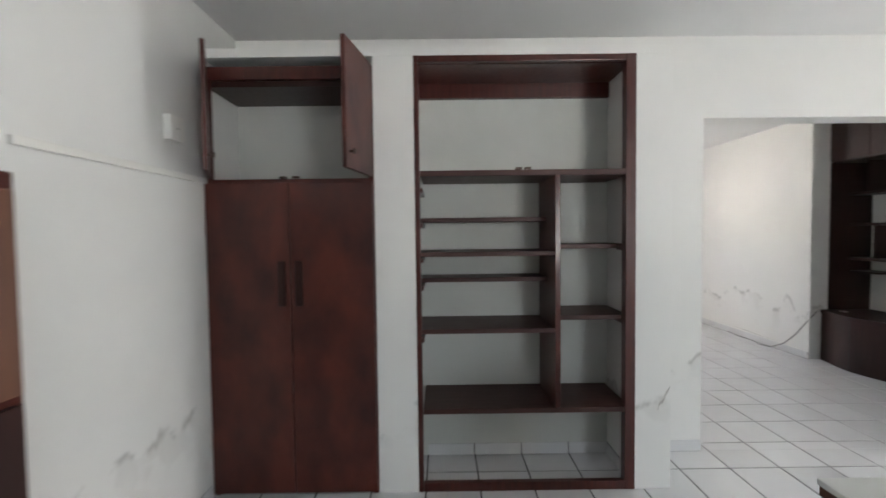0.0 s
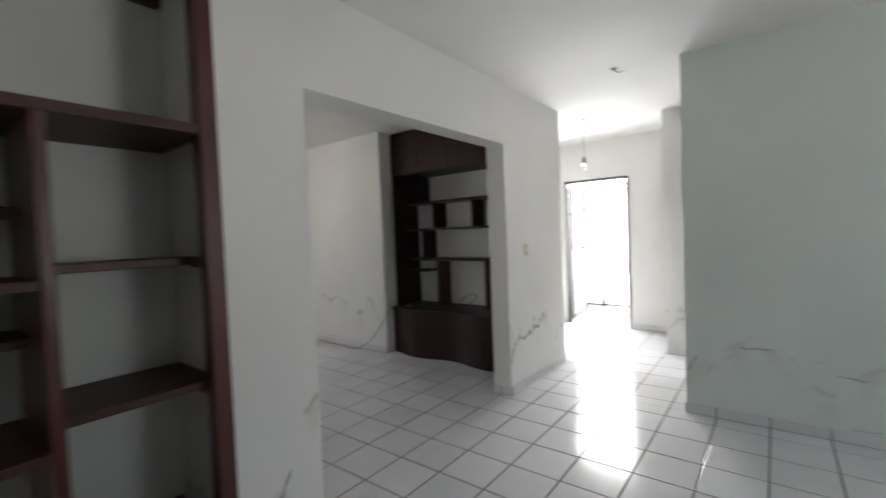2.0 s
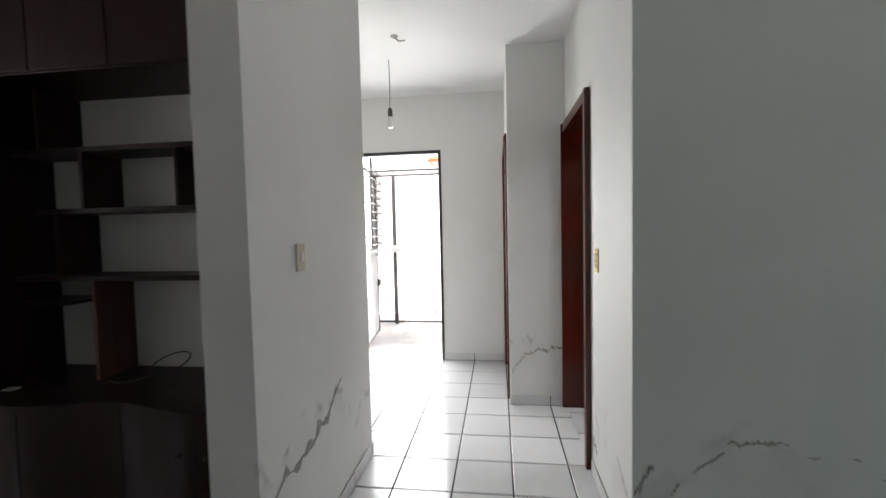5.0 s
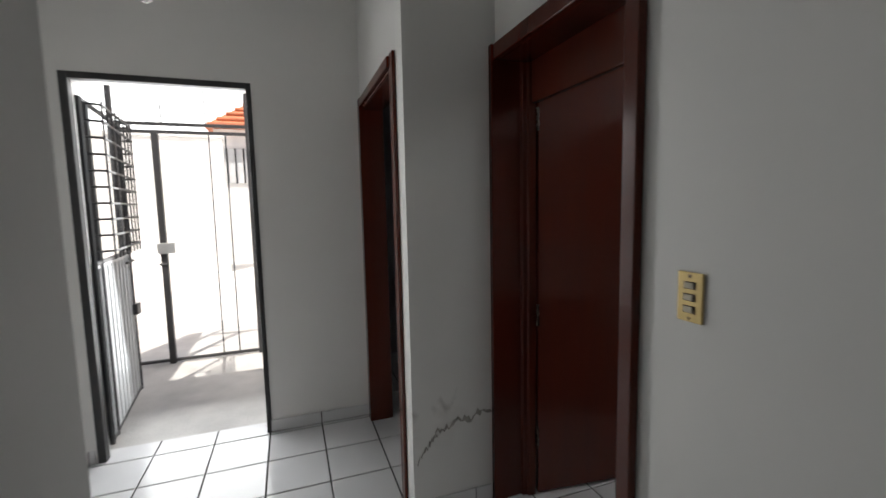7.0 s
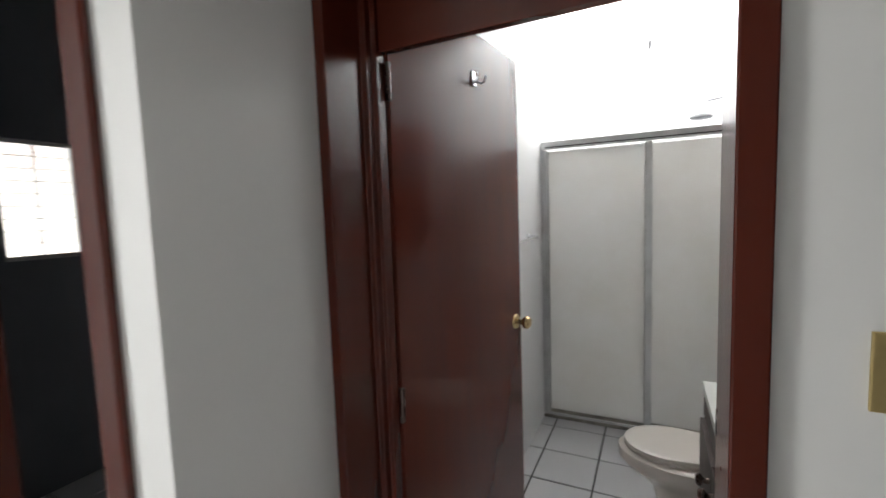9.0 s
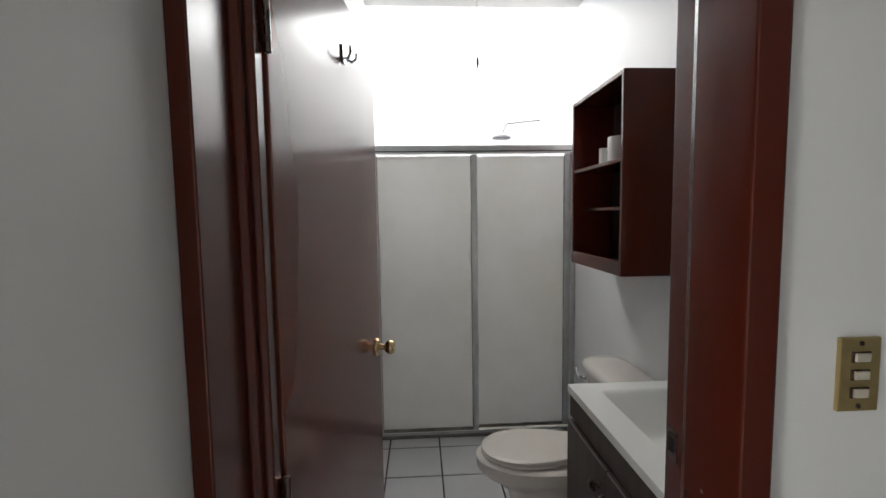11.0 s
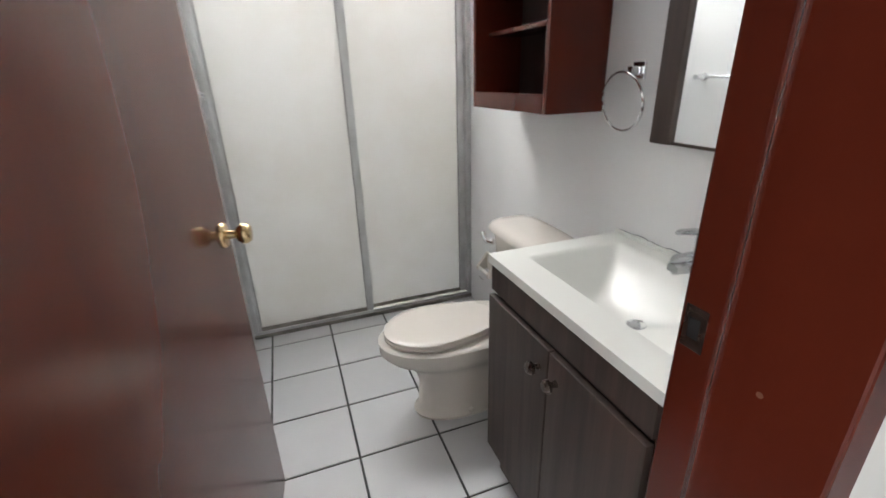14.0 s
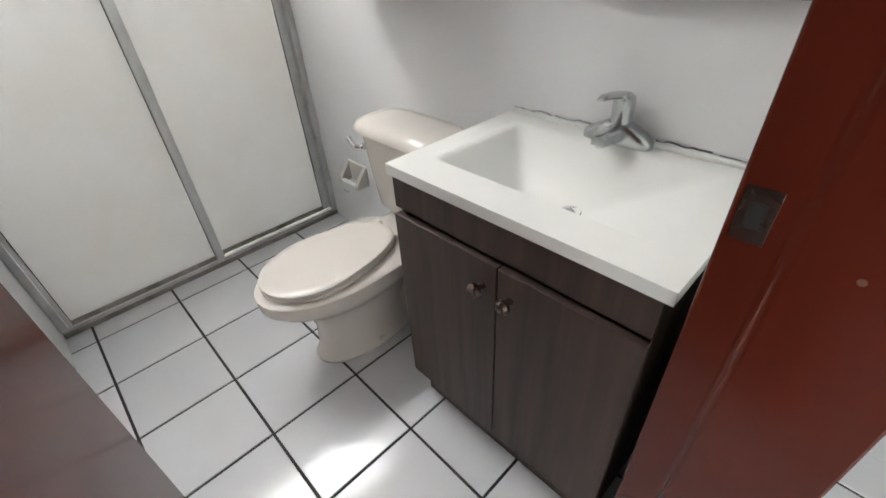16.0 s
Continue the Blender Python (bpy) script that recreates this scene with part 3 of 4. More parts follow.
def brass_switch():
    t = thing("light_switch", (4.741, 1.11, 1.191), "worn brass three-gang light switch plate on the wall", "light switch")
    part("plate", rbox(4.707, 4.775, 1.1105, 1.118, 1.131, 1.251, 0.002), M_PLATE, t)
    for z in (1.162, 1.191, 1.220):
        part("socket", rbox(4.725, 4.757, 1.1182, 1.1195, z - 0.009, z + 0.009, 0.0004), M_BRONZE, t)
        part("rocker", rbox(4.729, 4.753, 1.1197, 1.124, z - 0.007, z + 0.007, 0.0015), M_IVORY, t, "ivory rocker")
    for z in (1.14, 1.242):
        part("screw", lathe([(0.004, 0), (0.004, 0.0015), (0.002, 0.002)], (4.741, 1.118, z), "y", 10), M_BRONZE, t)


brass_switch()


def hanging_bulb(x, y, top, z, name="pendant_bulb"):
    t = thing(name, (x, y, top), "bare bulb hanging on a thin flex from the ceiling", "pendant lamp", "bare bulbs")
    part("flex", tube([(x, y, top), (x + 0.004, y, (top + z) / 2), (x, y, z + 0.09)], 0.003, 6), M_GREYCABLE, t)
    part("socket", lathe([(0.008, 0.1), (0.018, 0.085), (0.02, 0.045), (0.018, 0.03)], (x, y, z), "z", 16), M_CABLE, t, "dark lamp holder", True)
    part("bulb", lathe([(0.013, 0.03), (0.016, 0.01), (0.027, -0.02), (0.03, -0.04), (0.024, -0.06), (0.008, -0.07)], (x, y, z), "z", 20), M_BULB, t, smooth=True)


hanging_bulb(5.886, 2.454, H, 2.245)
for hx, hy in ((4.12, 1.574), (5.48, 2.31)):
    c = thing("ceiling_outlet", (hx, hy, H), "old ceiling outlet with loose wire ends", "ceiling outlet", "ceiling outlets")
    part("ring", lathe([(0.026, -0.001), (0.026, -0.005), (0.016, -0.008)], (hx, hy, H), "z", 16), M_GAP, c)
    part("wire", tube([(hx, hy, H - 0.01), (hx + 0.02, hy - 0.03, H - 0.03), (hx + 0.03, hy - 0.07, H - 0.022)], 0.004, 6), M_GREYCABLE, c)


def prism(points, z0, z1, chamfer=0.004):
    """An upright moulding: a plan outline between two heights, its upright edges eased."""
    pts = [Vector(p) for p in points]
    ring = []
    for i, p in enumerate(pts):
        a, b = pts[i - 1], pts[(i + 1) % len(pts)]
        c = min(chamfer, (a - p).length * 0.4, (b - p).length * 0.4)
        u, v = (a - p).normalized(), (b - p).normalized()
        ring += [p + u * c, p + (u + v) * c * 0.3, p + v * c]
    return loft([[(q.x, q.y, z) for q in ring] for z in (z0, z1)])


def side_frame():
    t = tagged(thing("door_frame_side", (6.34, 1.55, 0), "reddish wooden door frame of a dark bedroom", "door frame"), kind="structure")
    x0, x1, yf, yb, top = 5.93, 6.745, 1.535, 1.41, 2.093
    part("jamb", prism([(x0 - 0.055, yf + 0.0005), (x0 - 0.055, yf + 0.016), (x0 + 0.014, yf + 0.016), (x0 + 0.014, yb), (x0 + 0.001, yb), (x0 + 0.001, yf + 0.0005)], 0, top), M_FRAME, t)
    part("jamb", prism([(x1 + 0.055, yf + 0.0005), (x1 + 0.055, yf + 0.026), (x1 - 0.008, yf + 0.026), (x1 - 0.008, yb), (x1 - 0.006, yb), (x1 - 0.006, yf + 0.0005)], 0, top, 0.003), M_FRAME, t)
    part("head_trim", rbox(x0 + 0.015, x1 - 0.009, yf + 0.0005, yf + 0.025, top - 0.05, top - 0.002, 0.004), M_FRAME, t)
    part("head", boxes((x0 + 0.015, x1 - 0.009, yb + 0.002, yf, top - 0.068, top - 0.0505)), M_FRAME, t)


def bath_frame():
    t = tagged(thing("door_frame_bath", (5.34, 1.11, 0), "glossy reddish wooden door frame of the bathroom", "door frame"), kind="structure")
    yf, yb, top = 1.1105, 0.93, 2.112
    strike = part("jamb", prism([(4.897, yf), (4.897, 1.14), (4.95, 1.14), (4.95, 1.0), (4.944, 0.99), (4.944, yb), (4.9305, yb), (4.9305, yf)], 0, top), M_FRAME, t)
    part("strike_plate", rbox(4.9442, 4.9457, 0.938, 0.972, 0.963, 1.027, 0.0006), M_BRONZE, strike, "dark metal strike plate")
    part("strike_hole", boxes((4.9459, 4.9464, 0.946, 0.963, 0.98, 1.01)), M_DARK, strike)
    part("filled_nail_hole", lathe([(0.004, 0), (0.004, 0.0008), (0.001, 0.001)], (4.9501, 1.055, 0.965), "x", 8), M_ORANGEWOOD, strike)
    part("jamb", prism([(5.764, yf), (5.764, 1.145), (5.734, 1.145), (5.740, 1.0), (5.724, 0.997), (5.724, 0.974), (5.711, 0.972), (5.711, 0.934), (5.7405, 0.934), (5.7405, 0.952), (5.764, 0.952)], 0, top, 0.003), M_FRAME, t)
    part("head_trim", rbox(4.951, 5.733, yf, 1.138, top - 0.068, top - 0.002, 0.004), M_FRAME, t)
    part("head", boxes((4.951, 5.723, yb + 0.033, yf - 0.001, top - 0.068, top - 0.0545)), M_FRAME, t)
    part("transom_panel", rbox(4.951, 5.710, yb, yb + 0.03, 1.868, top - 0.055, 0.003), M_DOOR, t)


side_frame()
bath_frame()


def bath_door():
    hinge, tip = Vector((5.705, 0.925, 0)), Vector((5.60, 0.065, 0))
    d = tip - hinge
    length, turn = d.length, math.degrees(math.atan2(d.y, d.x))
    m = pose(hinge.x, hinge.y, 0, 0, 0, turn)
    t = thing("door", hinge, "glossy reddish-brown flush wooden door standing ajar into the bathroom", "door")

    def put(bm):
        bmesh.ops.transform(bm, matrix=m, verts=bm.verts[:])
        return bm
    # local: x along the leaf, +y faces the hinge-side wall, -y faces the basin
    part("leaf", put(rbox(0, length, 0.0, 0.036, 0.012, 2.085, 0.003)), M_DOOR, t)
    for s, y in ((-1, 0.0), (1, 0.036)):
        k = part("knob", put(lathe([(0.034, 0), (0.034, s * 0.004), (0.03, s * 0.009), (0.012, s * 0.012), (0.011, s * 0.03), (0.02, s * 0.036),
                                    (0.027, s * 0.046), (0.027, s * 0.058), (0.02, s * 0.068), (0.006, s * 0.07)], (length - 0.062, y, 0.955), "y", 28)),
                 M_BRASS, t, "polished brass knob", True)
    part("latch_plate", put(boxes((length + 0.0004, length + 0.0018, 0.006, 0.03, 0.92, 0.985))), M_BRASS, t)
    for z in (0.25, 0.85, 1.75):
        part("hinge", put(tube([(-0.006, -0.004, z), (-0.006, -0.004, z + 0.1)], 0.007, 10)), M_BRONZE, t, smooth=True)
    h = part("hook", put(rbox(0.46, 0.49, -0.006, -0.0005, 1.895, 1.945, 0.002)), M_CHROME, t, "small chrome robe hook")
    for s in (-1, 1):
        part("prong", put(tube([(0.475, -0.006, 1.91), (0.475 + s * 0.018, -0.022, 1.903), (0.475 + s * 0.03, -0.032, 1.915), (0.475 + s * 0.032, -0.032, 1.932)],
                               0.004, 8)), M_CHROME, h, smooth=True)


bath_door()


def iron_frame_door():
    f = tagged(thing("door_frame_front", (6.9, 2.65, 0), "black iron frame of the street door", "door frame"), kind="structure")
    part("post", rbox(6.838, 6.89, 2.178, 2.206, 0, 2.165), M_IRON, f)
    part("post", rbox(6.838, 6.89, 3.06, 3.1, 0, 2.165), M_IRON, f)
    part("head", rbox(6.838, 6.89, 2.206, 3.06, 2.13, 2.165), M_IRON, f)
    t = thing("iron_door", (6.95, 3.06, 0), "open black iron street door with barred top and sheet panel below", "door")
    a, b = Vector((6.93, 3.055, 0)), Vector((7.80, 3.15, 0))
    u = (b - a).normalized()

    def bar(p, q, r=0.012):
        return tube([p, q], r, 6)
    for q in (a, b, a + u * 0.12):
        part("stile", bar(q + Vector((0, 0, 0.06)), q + Vector((0, 0, 2.06)), 0.016), M_IRON, t)
    for z in (0.08, 1.13, 2.05):
        part("rail", bar(a + Vector((0, 0, z)), b + Vector((0, 0, z)), 0.014), M_IRON, t)
    side = Vector((-u.y, u.x, 0)) * 0.004
    s0, s1 = a + u * 0.02, b - u * 0.01
    bm = bmesh.new()
    loft([[s0 - side + Vector((0, 0, 0.08)), s1 - side + Vector((0, 0, 0.08)), s1 + side + Vector((0, 0, 0.08)), s0 + side + Vector((0, 0, 0.08))],
          [s0 - side + Vector((0, 0, 1.12)), s1 - side + Vector((0, 0, 1.12)), s1 + side + Vector((0, 0, 1.12)), s0 + side + Vector((0, 0, 1.12))]], bm)
    panel = part("sheet_panel", bm, M_SHEET, t, "pale ribbed sheet panel")
    for k in range(9):
        q = a + u * (0.06 + 0.092 * k) - side * 1.6
        part("rib", tube([q + Vector((0, 0, 0.1)), q + Vector((0, 0, 1.1))], 0.006, 6), M_SHEET, panel)
    # projecting grille basket of thin bars
    off = Vector((-u.y, u.x, 0)) * -0.09
    for i in range(10):
        z = 1.2 + i * 0.092
        part("grille_bar", tube([a + u * 0.02 + Vector((0, 0, z)), a + u * 0.05 + off + Vector((0, 0, z)), b - u * 0.05 + off + Vector((0, 0, z)),
                                 b - u * 0.02 + Vector((0, 0, z))], 0.0075, 6), M_IRON, t)
    for k in range(8):
        p = a + u * (0.06 + 0.105 * k) + off
        part("grille_bar", bar(p + Vector((0, 0, 1.15)), p + Vector((0, 0, 2.05)), 0.006), M_IRON, t)
    part("lock_case", rbox(7.72, 7.8, 3.10, 3.135, 0.66, 0.74), M_IRON, t)
    part("bolt", tube([(7.62, 3.11, 1.06), (7.82, 3.13, 1.06)], 0.01, 8), M_IRON, t)


iron_frame_door()


def gate():
    t = thing("iron_gate", (8.65, 2.9, -0.03), "thin black iron gate across the patio entrance", "gate")
    x = 8.65
    for y, r, z1 in ((1.62, 0.02, 2.75), (2.34, 0.02, 2.75), (3.12, 0.026, 2.15), (3.45, 0.02, 2.75)):
        part("post", rbox(x - r, x + r, y - r, y + r, -0.03, z1, 0.002), M_IRON, t)
    for z in (0.0, 2.15, 2.22):
        part("rail", rbox(x - 0.014, x + 0.014, 1.64, 3.43, z - 0.014, z + 0.014, 0.002), M_IRON, t)
    part("rail", rbox(x - 0.012, x + 0.012, 1.64, 3.43, 2.70, 2.73, 0.002), M_IRON, t)
    for y in (2.68, 2.537):
        part("bar", tube([(x, y, 0.012), (x, y, 2.14)], 0.006, 6), M_IRON, t)
    for y in (3.06, 2.7, 1.9):
        part("bar", tube([(x, y, 2.22), (x, y, 2.7)], 0.005, 6), M_IRON, t)
    part("lock_box", rbox(x - 0.05, x - 0.0265, 3.02, 3.165, 1.03, 1.13, 0.004), M_ALU, t, "grey metal lock box")
    part("latch", tube([(x - 0.03, 3.1, 0.93), (x - 0.03, 3.16, 0.93)], 0.01, 8), M_IRON, t)


gate()


def bright_sky():
    m = bpy.data.materials.new("hazy_sky")
    m.use_nodes = True
    nt = m.node_tree
    e = nt.nodes.new("ShaderNodeEmission")
    e.inputs[0].default_value, e.inputs[1].default_value = (1.0, 1.0, 1.0, 1), 2.2
    nt.links.new(e.outputs[0], nt.nodes["Material Output"].inputs[0])
    structure("backdrop", boxes((90, 90.5, -80, 90, -0.13, 70)), m, "bright hazy white sky beyond the street", "sky")


bright_sky()


def neighbour():
    t = thing("house", (20, -1, -0.14), "white rendered house with an orange clay tile roof across the street", "house")
    part("wall", boxes((18, 25, -8, 3.9, -0.14, 3.75)), M_HOUSE, t)
    w = part("window", rbox(17.94, 18.0, 2.6, 3.7, 2.2, 3.2, 0.01), M_SHEET, t)
    for i in range(5):
        part("window_bar", tube([(17.9, 2.7 + 0.22 * i, 2.2), (17.9, 2.7 + 0.22 * i, 3.2)], 0.02, 6), M_IRON, w)
    roof = part("roof", loft([[(17.6, -8.3, 3.76), (25.4, -8.3, 3.76), (25.4, 4.1, 3.76), (17.6, 4.1, 3.76)],
                              [(21.4, -6, 5.7), (21.6, -6, 5.7), (21.6, 2.4, 5.7), (21.4, 2.4, 5.7)]]), M_ROOF, t)
    for k in range(8):
        f = k / 8
        xx, zz = 17.6 + 3.8 * f, 3.78 + 1.94 * f
        part("tile_row", tube([(xx, -8.2 + 2.2 * f, zz + 0.02), (xx, 4.0 - 1.6 * f, zz + 0.02)], 0.07, 8), M_ROOF, roof)
    part("door", rbox(17.93, 18.0, 0.0, 1.0, -0.13, 2.1, 0.01), M_SHEET, t)


neighbour()
w = thing("street_wall", (16, 9, -0.14), "plain white street wall opposite the gate", "wall", kind="structure")
part("wall", boxes((16, 16.2, 3.45, 20, -0.14, 3.2)), M_HOUSE, w)
part("coping", rbox(15.95, 16.25, 3.4, 20, 3.201, 3.3, 0.02), M_HOUSE, w)


def bedroom_window():
    t = tagged(thing("window_1", (8.05, 0.8, 1.27), "small bedroom window with frosted glass louvres", "window"), kind="structure")
    part("window_frame", boxes((8.03, 8.07, 0.62, 0.64, 1.27, 1.9), (8.03, 8.07, 0.95, 0.97, 1.27, 1.9), (8.03, 8.07, 0.64, 0.95, 1.27, 1.29),
                               (8.03, 8.07, 0.64, 0.95, 1.88, 1.9)), M_ALU, t)
    for i in range(9):
        z = 1.292 + 0.066 * i
        blade = boxes((-0.002, 0.002, 0.641, 0.949, 0.0, 0.064))
        bmesh.ops.transform(blade, matrix=pose(8.045, 0, z, 0, 8, 0), verts=blade.verts[:])
        p = part("louvre", blade, M_PANE, t)
        p.visible_shadow = False
        part("louvre_edge", boxes((8.038, 8.043, 0.641, 0.949, z - 0.003, z + 0.0015)), M_ALU, p)
    part("mullion", boxes((8.056, 8.068, 0.79, 0.80, 1.29, 1.88)), M_ALU, t)


bedroom_window()


# ---- bathroom ----
YS = -0.98


def shower():
    t = thing("shower_screen", (5.09, YS, 0), "aluminium framed sliding shower screen with stained frosted panels", "shower screen")
    part("sill", rbox(4.436, 5.74, YS - 0.05, YS + 0.024, 0.0, 0.022, 0.005), M_GRIME, t, "grimy bottom track")
    part("track_lip", rbox(4.44, 5.736, YS + 0.012, YS + 0.02, 0.0225, 0.04, 0.002), M_ALU, t)
    part("head_rail", rbox(4.436, 5.74, YS - 0.035, YS + 0.022, 1.835, 1.885, 0.004), M_ALU, t)
    part("head_groove", boxes((4.47, 5.71, YS + 0.0222, YS + 0.0235, 1.845, 1.851)), M_DARK, t)
    part("wall_post", rbox(4.436, 4.463, YS - 0.03, YS + 0.018, 0.035, 1.834, 0.003), M_ALU, t)
    part("wall_post", rbox(5.713, 5.74, YS - 0.03, YS + 0.018, 0.035, 1.834, 0.003), M_ALU, t)
    for a, b, y in ((5.07, 5.711, YS + 0.004), (4.465, 5.095, YS - 0.018)):
        p = part("panel", rbox(a + 0.02, b - 0.012, y - 0.003, y + 0.003, 0.055, 1.82, 0.001), M_ACRYLIC, t, "stained frosted acrylic panel")
        part("panel_stile", rbox(a, a + 0.036, y - 0.009, y + 0.009, 0.04, 1.832, 0.002), M_ALU, p)
        part("panel_stile", rbox(b - 0.014, b, y - 0.009, y + 0.009, 0.04, 1.832, 0.002), M_ALU, p)
        for gx in (a + 0.0375, b - 0.0175):
            part("gasket", boxes((gx, gx + 0.0025, y + 0.0032, y + 0.006, 0.064, 1.825)), M_DARK, p, "dark rubber gasket")
        part("panel_rail", rbox(a + 0.037, b - 0.015, y - 0.008, y + 0.008, 0.04, 0.062, 0.002), M_GRIME, p)
    h = thing("shower", (4.6, -1.91, 2.1), "flat grey overhead shower on a thin arm", "shower")
    part("arm", tube([(4.436, -1.8, 2.215), (4.52, -1.8, 2.21), (4.71, -1.8, 2.19), (4.748, -1.8, 2.11)], 0.008, 8), M_GREYPLASTIC, h, smooth=True)
    part("rose", lathe([(0.012, 0.03), (0.03, 0.02), (0.075, 0.0), (0.078, -0.012), (0.07, -0.018)], (4.752, -1.8, 2.085), "z", 28), M_GREYPLASTIC, h, smooth=True)


shower()


def wire_end(x, y, z):
    t = thing("dangling_wire", (x, y, H), "taped electric wire dangling from the ceiling with a forked end", "wire")
    part("flex", tube([(x, y, H - 0.001), (x + 0.003, y, H - 0.15), (x, y, z + 0.04)], 0.0016, 5), M_PLASTIC, t, "thin white flex")
    part("tape", lathe([(0.003, 0.04), (0.008, 0.03), (0.009, 0.0), (0.004, -0.01)], (x, y, z), "z", 10), M_CABLE, t, "black insulating tape", True)
    for k in (-1, 1):
        part("wire_tail", tube([(x, y, z - 0.008), (x + k * 0.006, y, z - 0.03), (x + k * 0.011, y, z - 0.055)], 0.003, 6), M_CABLE, t)


wire_end(5.085, -0.79, 2.315)


def toilet():
    t = thing("toilet", (4.9, -0.1, 0), "cream porcelain toilet with the lid down, beside the basin cabinet", "toilet")
    cy = -0.1

    def ring(x0, x1, w, z, n=40, blunt=0.0, egg=0.0):
        cx, rx = (x0 + x1) / 2, (x1 - x0) / 2
        pts = []
        for i in range(n):
            a = 2 * math.pi * i / n
            c0, s0 = math.cos(a), math.sin(a)
            p = 2.0 + (blunt if c0 < 0 else 0.0)
            ux = math.copysign(abs(c0) ** (2 / p), c0)
            uy = math.copysign(abs(s0) ** (2 / p), s0)
            pts.append((cx + rx * ux, cy + w * uy * (1 - egg * (0.5 - 0.5 * ux) ** 1.3), z * 0.955))
        return pts
    part("pedestal", loft([ring(4.68, 5.07, 0.108, 0.0, blunt=2), ring(4.68, 5.075, 0.112, 0.015, blunt=2), ring(4.69, 5.055, 0.098, 0.04, blunt=2),
                           ring(4.69, 5.045, 0.092, 0.16, blunt=2), ring(4.68, 5.06, 0.10, 0.22, blunt=2), ring(4.655, 5.11, 0.135, 0.275, blunt=1.5),
                           ring(4.64, 5.17, 0.168, 0.315, blunt=1.5), ring(4.63, 5.198, 0.182, 0.345, blunt=1.5), ring(4.62, 5.2, 0.184, 0.39, blunt=1.5),
                           ring(4.63, 5.19, 0.176, 0.397, blunt=1.5)]), M_PORC, t, smooth=True)
    part("shelf", rounded(boxes((4.45, 4.75, cy - 0.12, cy + 0.12, 0.286, 0.376)), 0.02, 3), M_PORC, t, smooth=True)
    part("seat", loft([ring(4.70, 5.168, 0.166, 0.398, blunt=0.8, egg=0.34), ring(4.695, 5.176, 0.171, 0.403, blunt=0.8, egg=0.34), ring(4.695, 5.176, 0.171, 0.412, blunt=0.8, egg=0.34),
                       ring(4.70, 5.171, 0.167, 0.416, blunt=0.8, egg=0.34)]), M_PORC, t, smooth=True)
    part("lid", loft([ring(4.70, 5.168, 0.165, 0.4175, blunt=0.8, egg=0.34), ring(4.695, 5.176, 0.172, 0.420, blunt=0.8, egg=0.34), ring(4.696, 5.175, 0.171, 0.428, blunt=0.8, egg=0.34),
                      ring(4.70, 5.170, 0.167, 0.4315, blunt=0.8, egg=0.34), ring(4.72, 5.14, 0.145, 0.4325, blunt=0.8, egg=0.34), ring(4.80, 5.06, 0.08, 0.434, blunt=0.8, egg=0.34)]), M_PORC, t, smooth=True)
    for s in (-1, 1):
        part("hinge_cap", rbox(4.675, 4.705, cy + s * 0.07 - 0.018, cy + s * 0.07 + 0.018, 0.378, 0.401, 0.006), M_PORC, t)
    def slab(x0, x1, w, z, p=5.0, n=48):
        cx, rx = (x0 + x1) / 2, (x1 - x0) / 2
        pts = []
        for i in range(n):
            a = 2 * math.pi * i / n
            pts.append((cx + rx * math.copysign(abs(math.cos(a)) ** (2 / p), math.cos(a)), cy + w * math.copysign(abs(math.sin(a)) ** (2 / p), math.sin(a)), z))
        return pts
    part("tank", loft([slab(4.46, 4.60, 0.14, 0.385), slab(4.452, 4.618, 0.165, 0.41), slab(4.448, 4.628, 0.18, 0.52), slab(4.445, 4.64, 0.195, 0.695)]), M_PORC, t, smooth=True)
    part("tank_lid", loft([slab(4.442, 4.648, 0.205, 0.697), slab(4.438, 4.66, 0.216, 0.706), slab(4.438, 4.66, 0.216, 0.72), slab(4.443, 4.65, 0.208, 0.737, 4.5),
                           slab(4.455, 4.63, 0.188, 0.747, 4), slab(4.49, 4.595, 0.13, 0.752, 3.5)]), M_PORC, t, smooth=True)
    lev = part("flush_lever", lathe([(0.014, 0), (0.014, 0.01), (0.008, 0.016)], (4.642, cy - 0.15, 0.655), "x", 16), M_CHROME, t, "chrome flush lever", True)
    part("lever_arm", tube([(4.655, cy - 0.15, 0.655), (4.668, cy - 0.158, 0.658), (4.672, cy - 0.175, 0.668), (4.67, cy - 0.195, 0.686)], 0.0095, 10), M_CHROME, lev, smooth=True)
    for s in (-1, 1):
        part("bolt_cap", lathe([(0.014, 0), (0.012, 0.012), (0.004, 0.017)], (4.86, cy + s * 0.10, 0.02), "z", 12), M_PORC, t, smooth=True)
    part("trapway", loft([[(4.66 + 0.17 * f, cy + w, z) for f, z in ((0, 0.05), (0.6, 0.04), (1, 0.12), (0.8, 0.22), (0.2, 0.24))] for w in (-0.085, 0.085)]), M_PORC, t, smooth=True)


toilet()

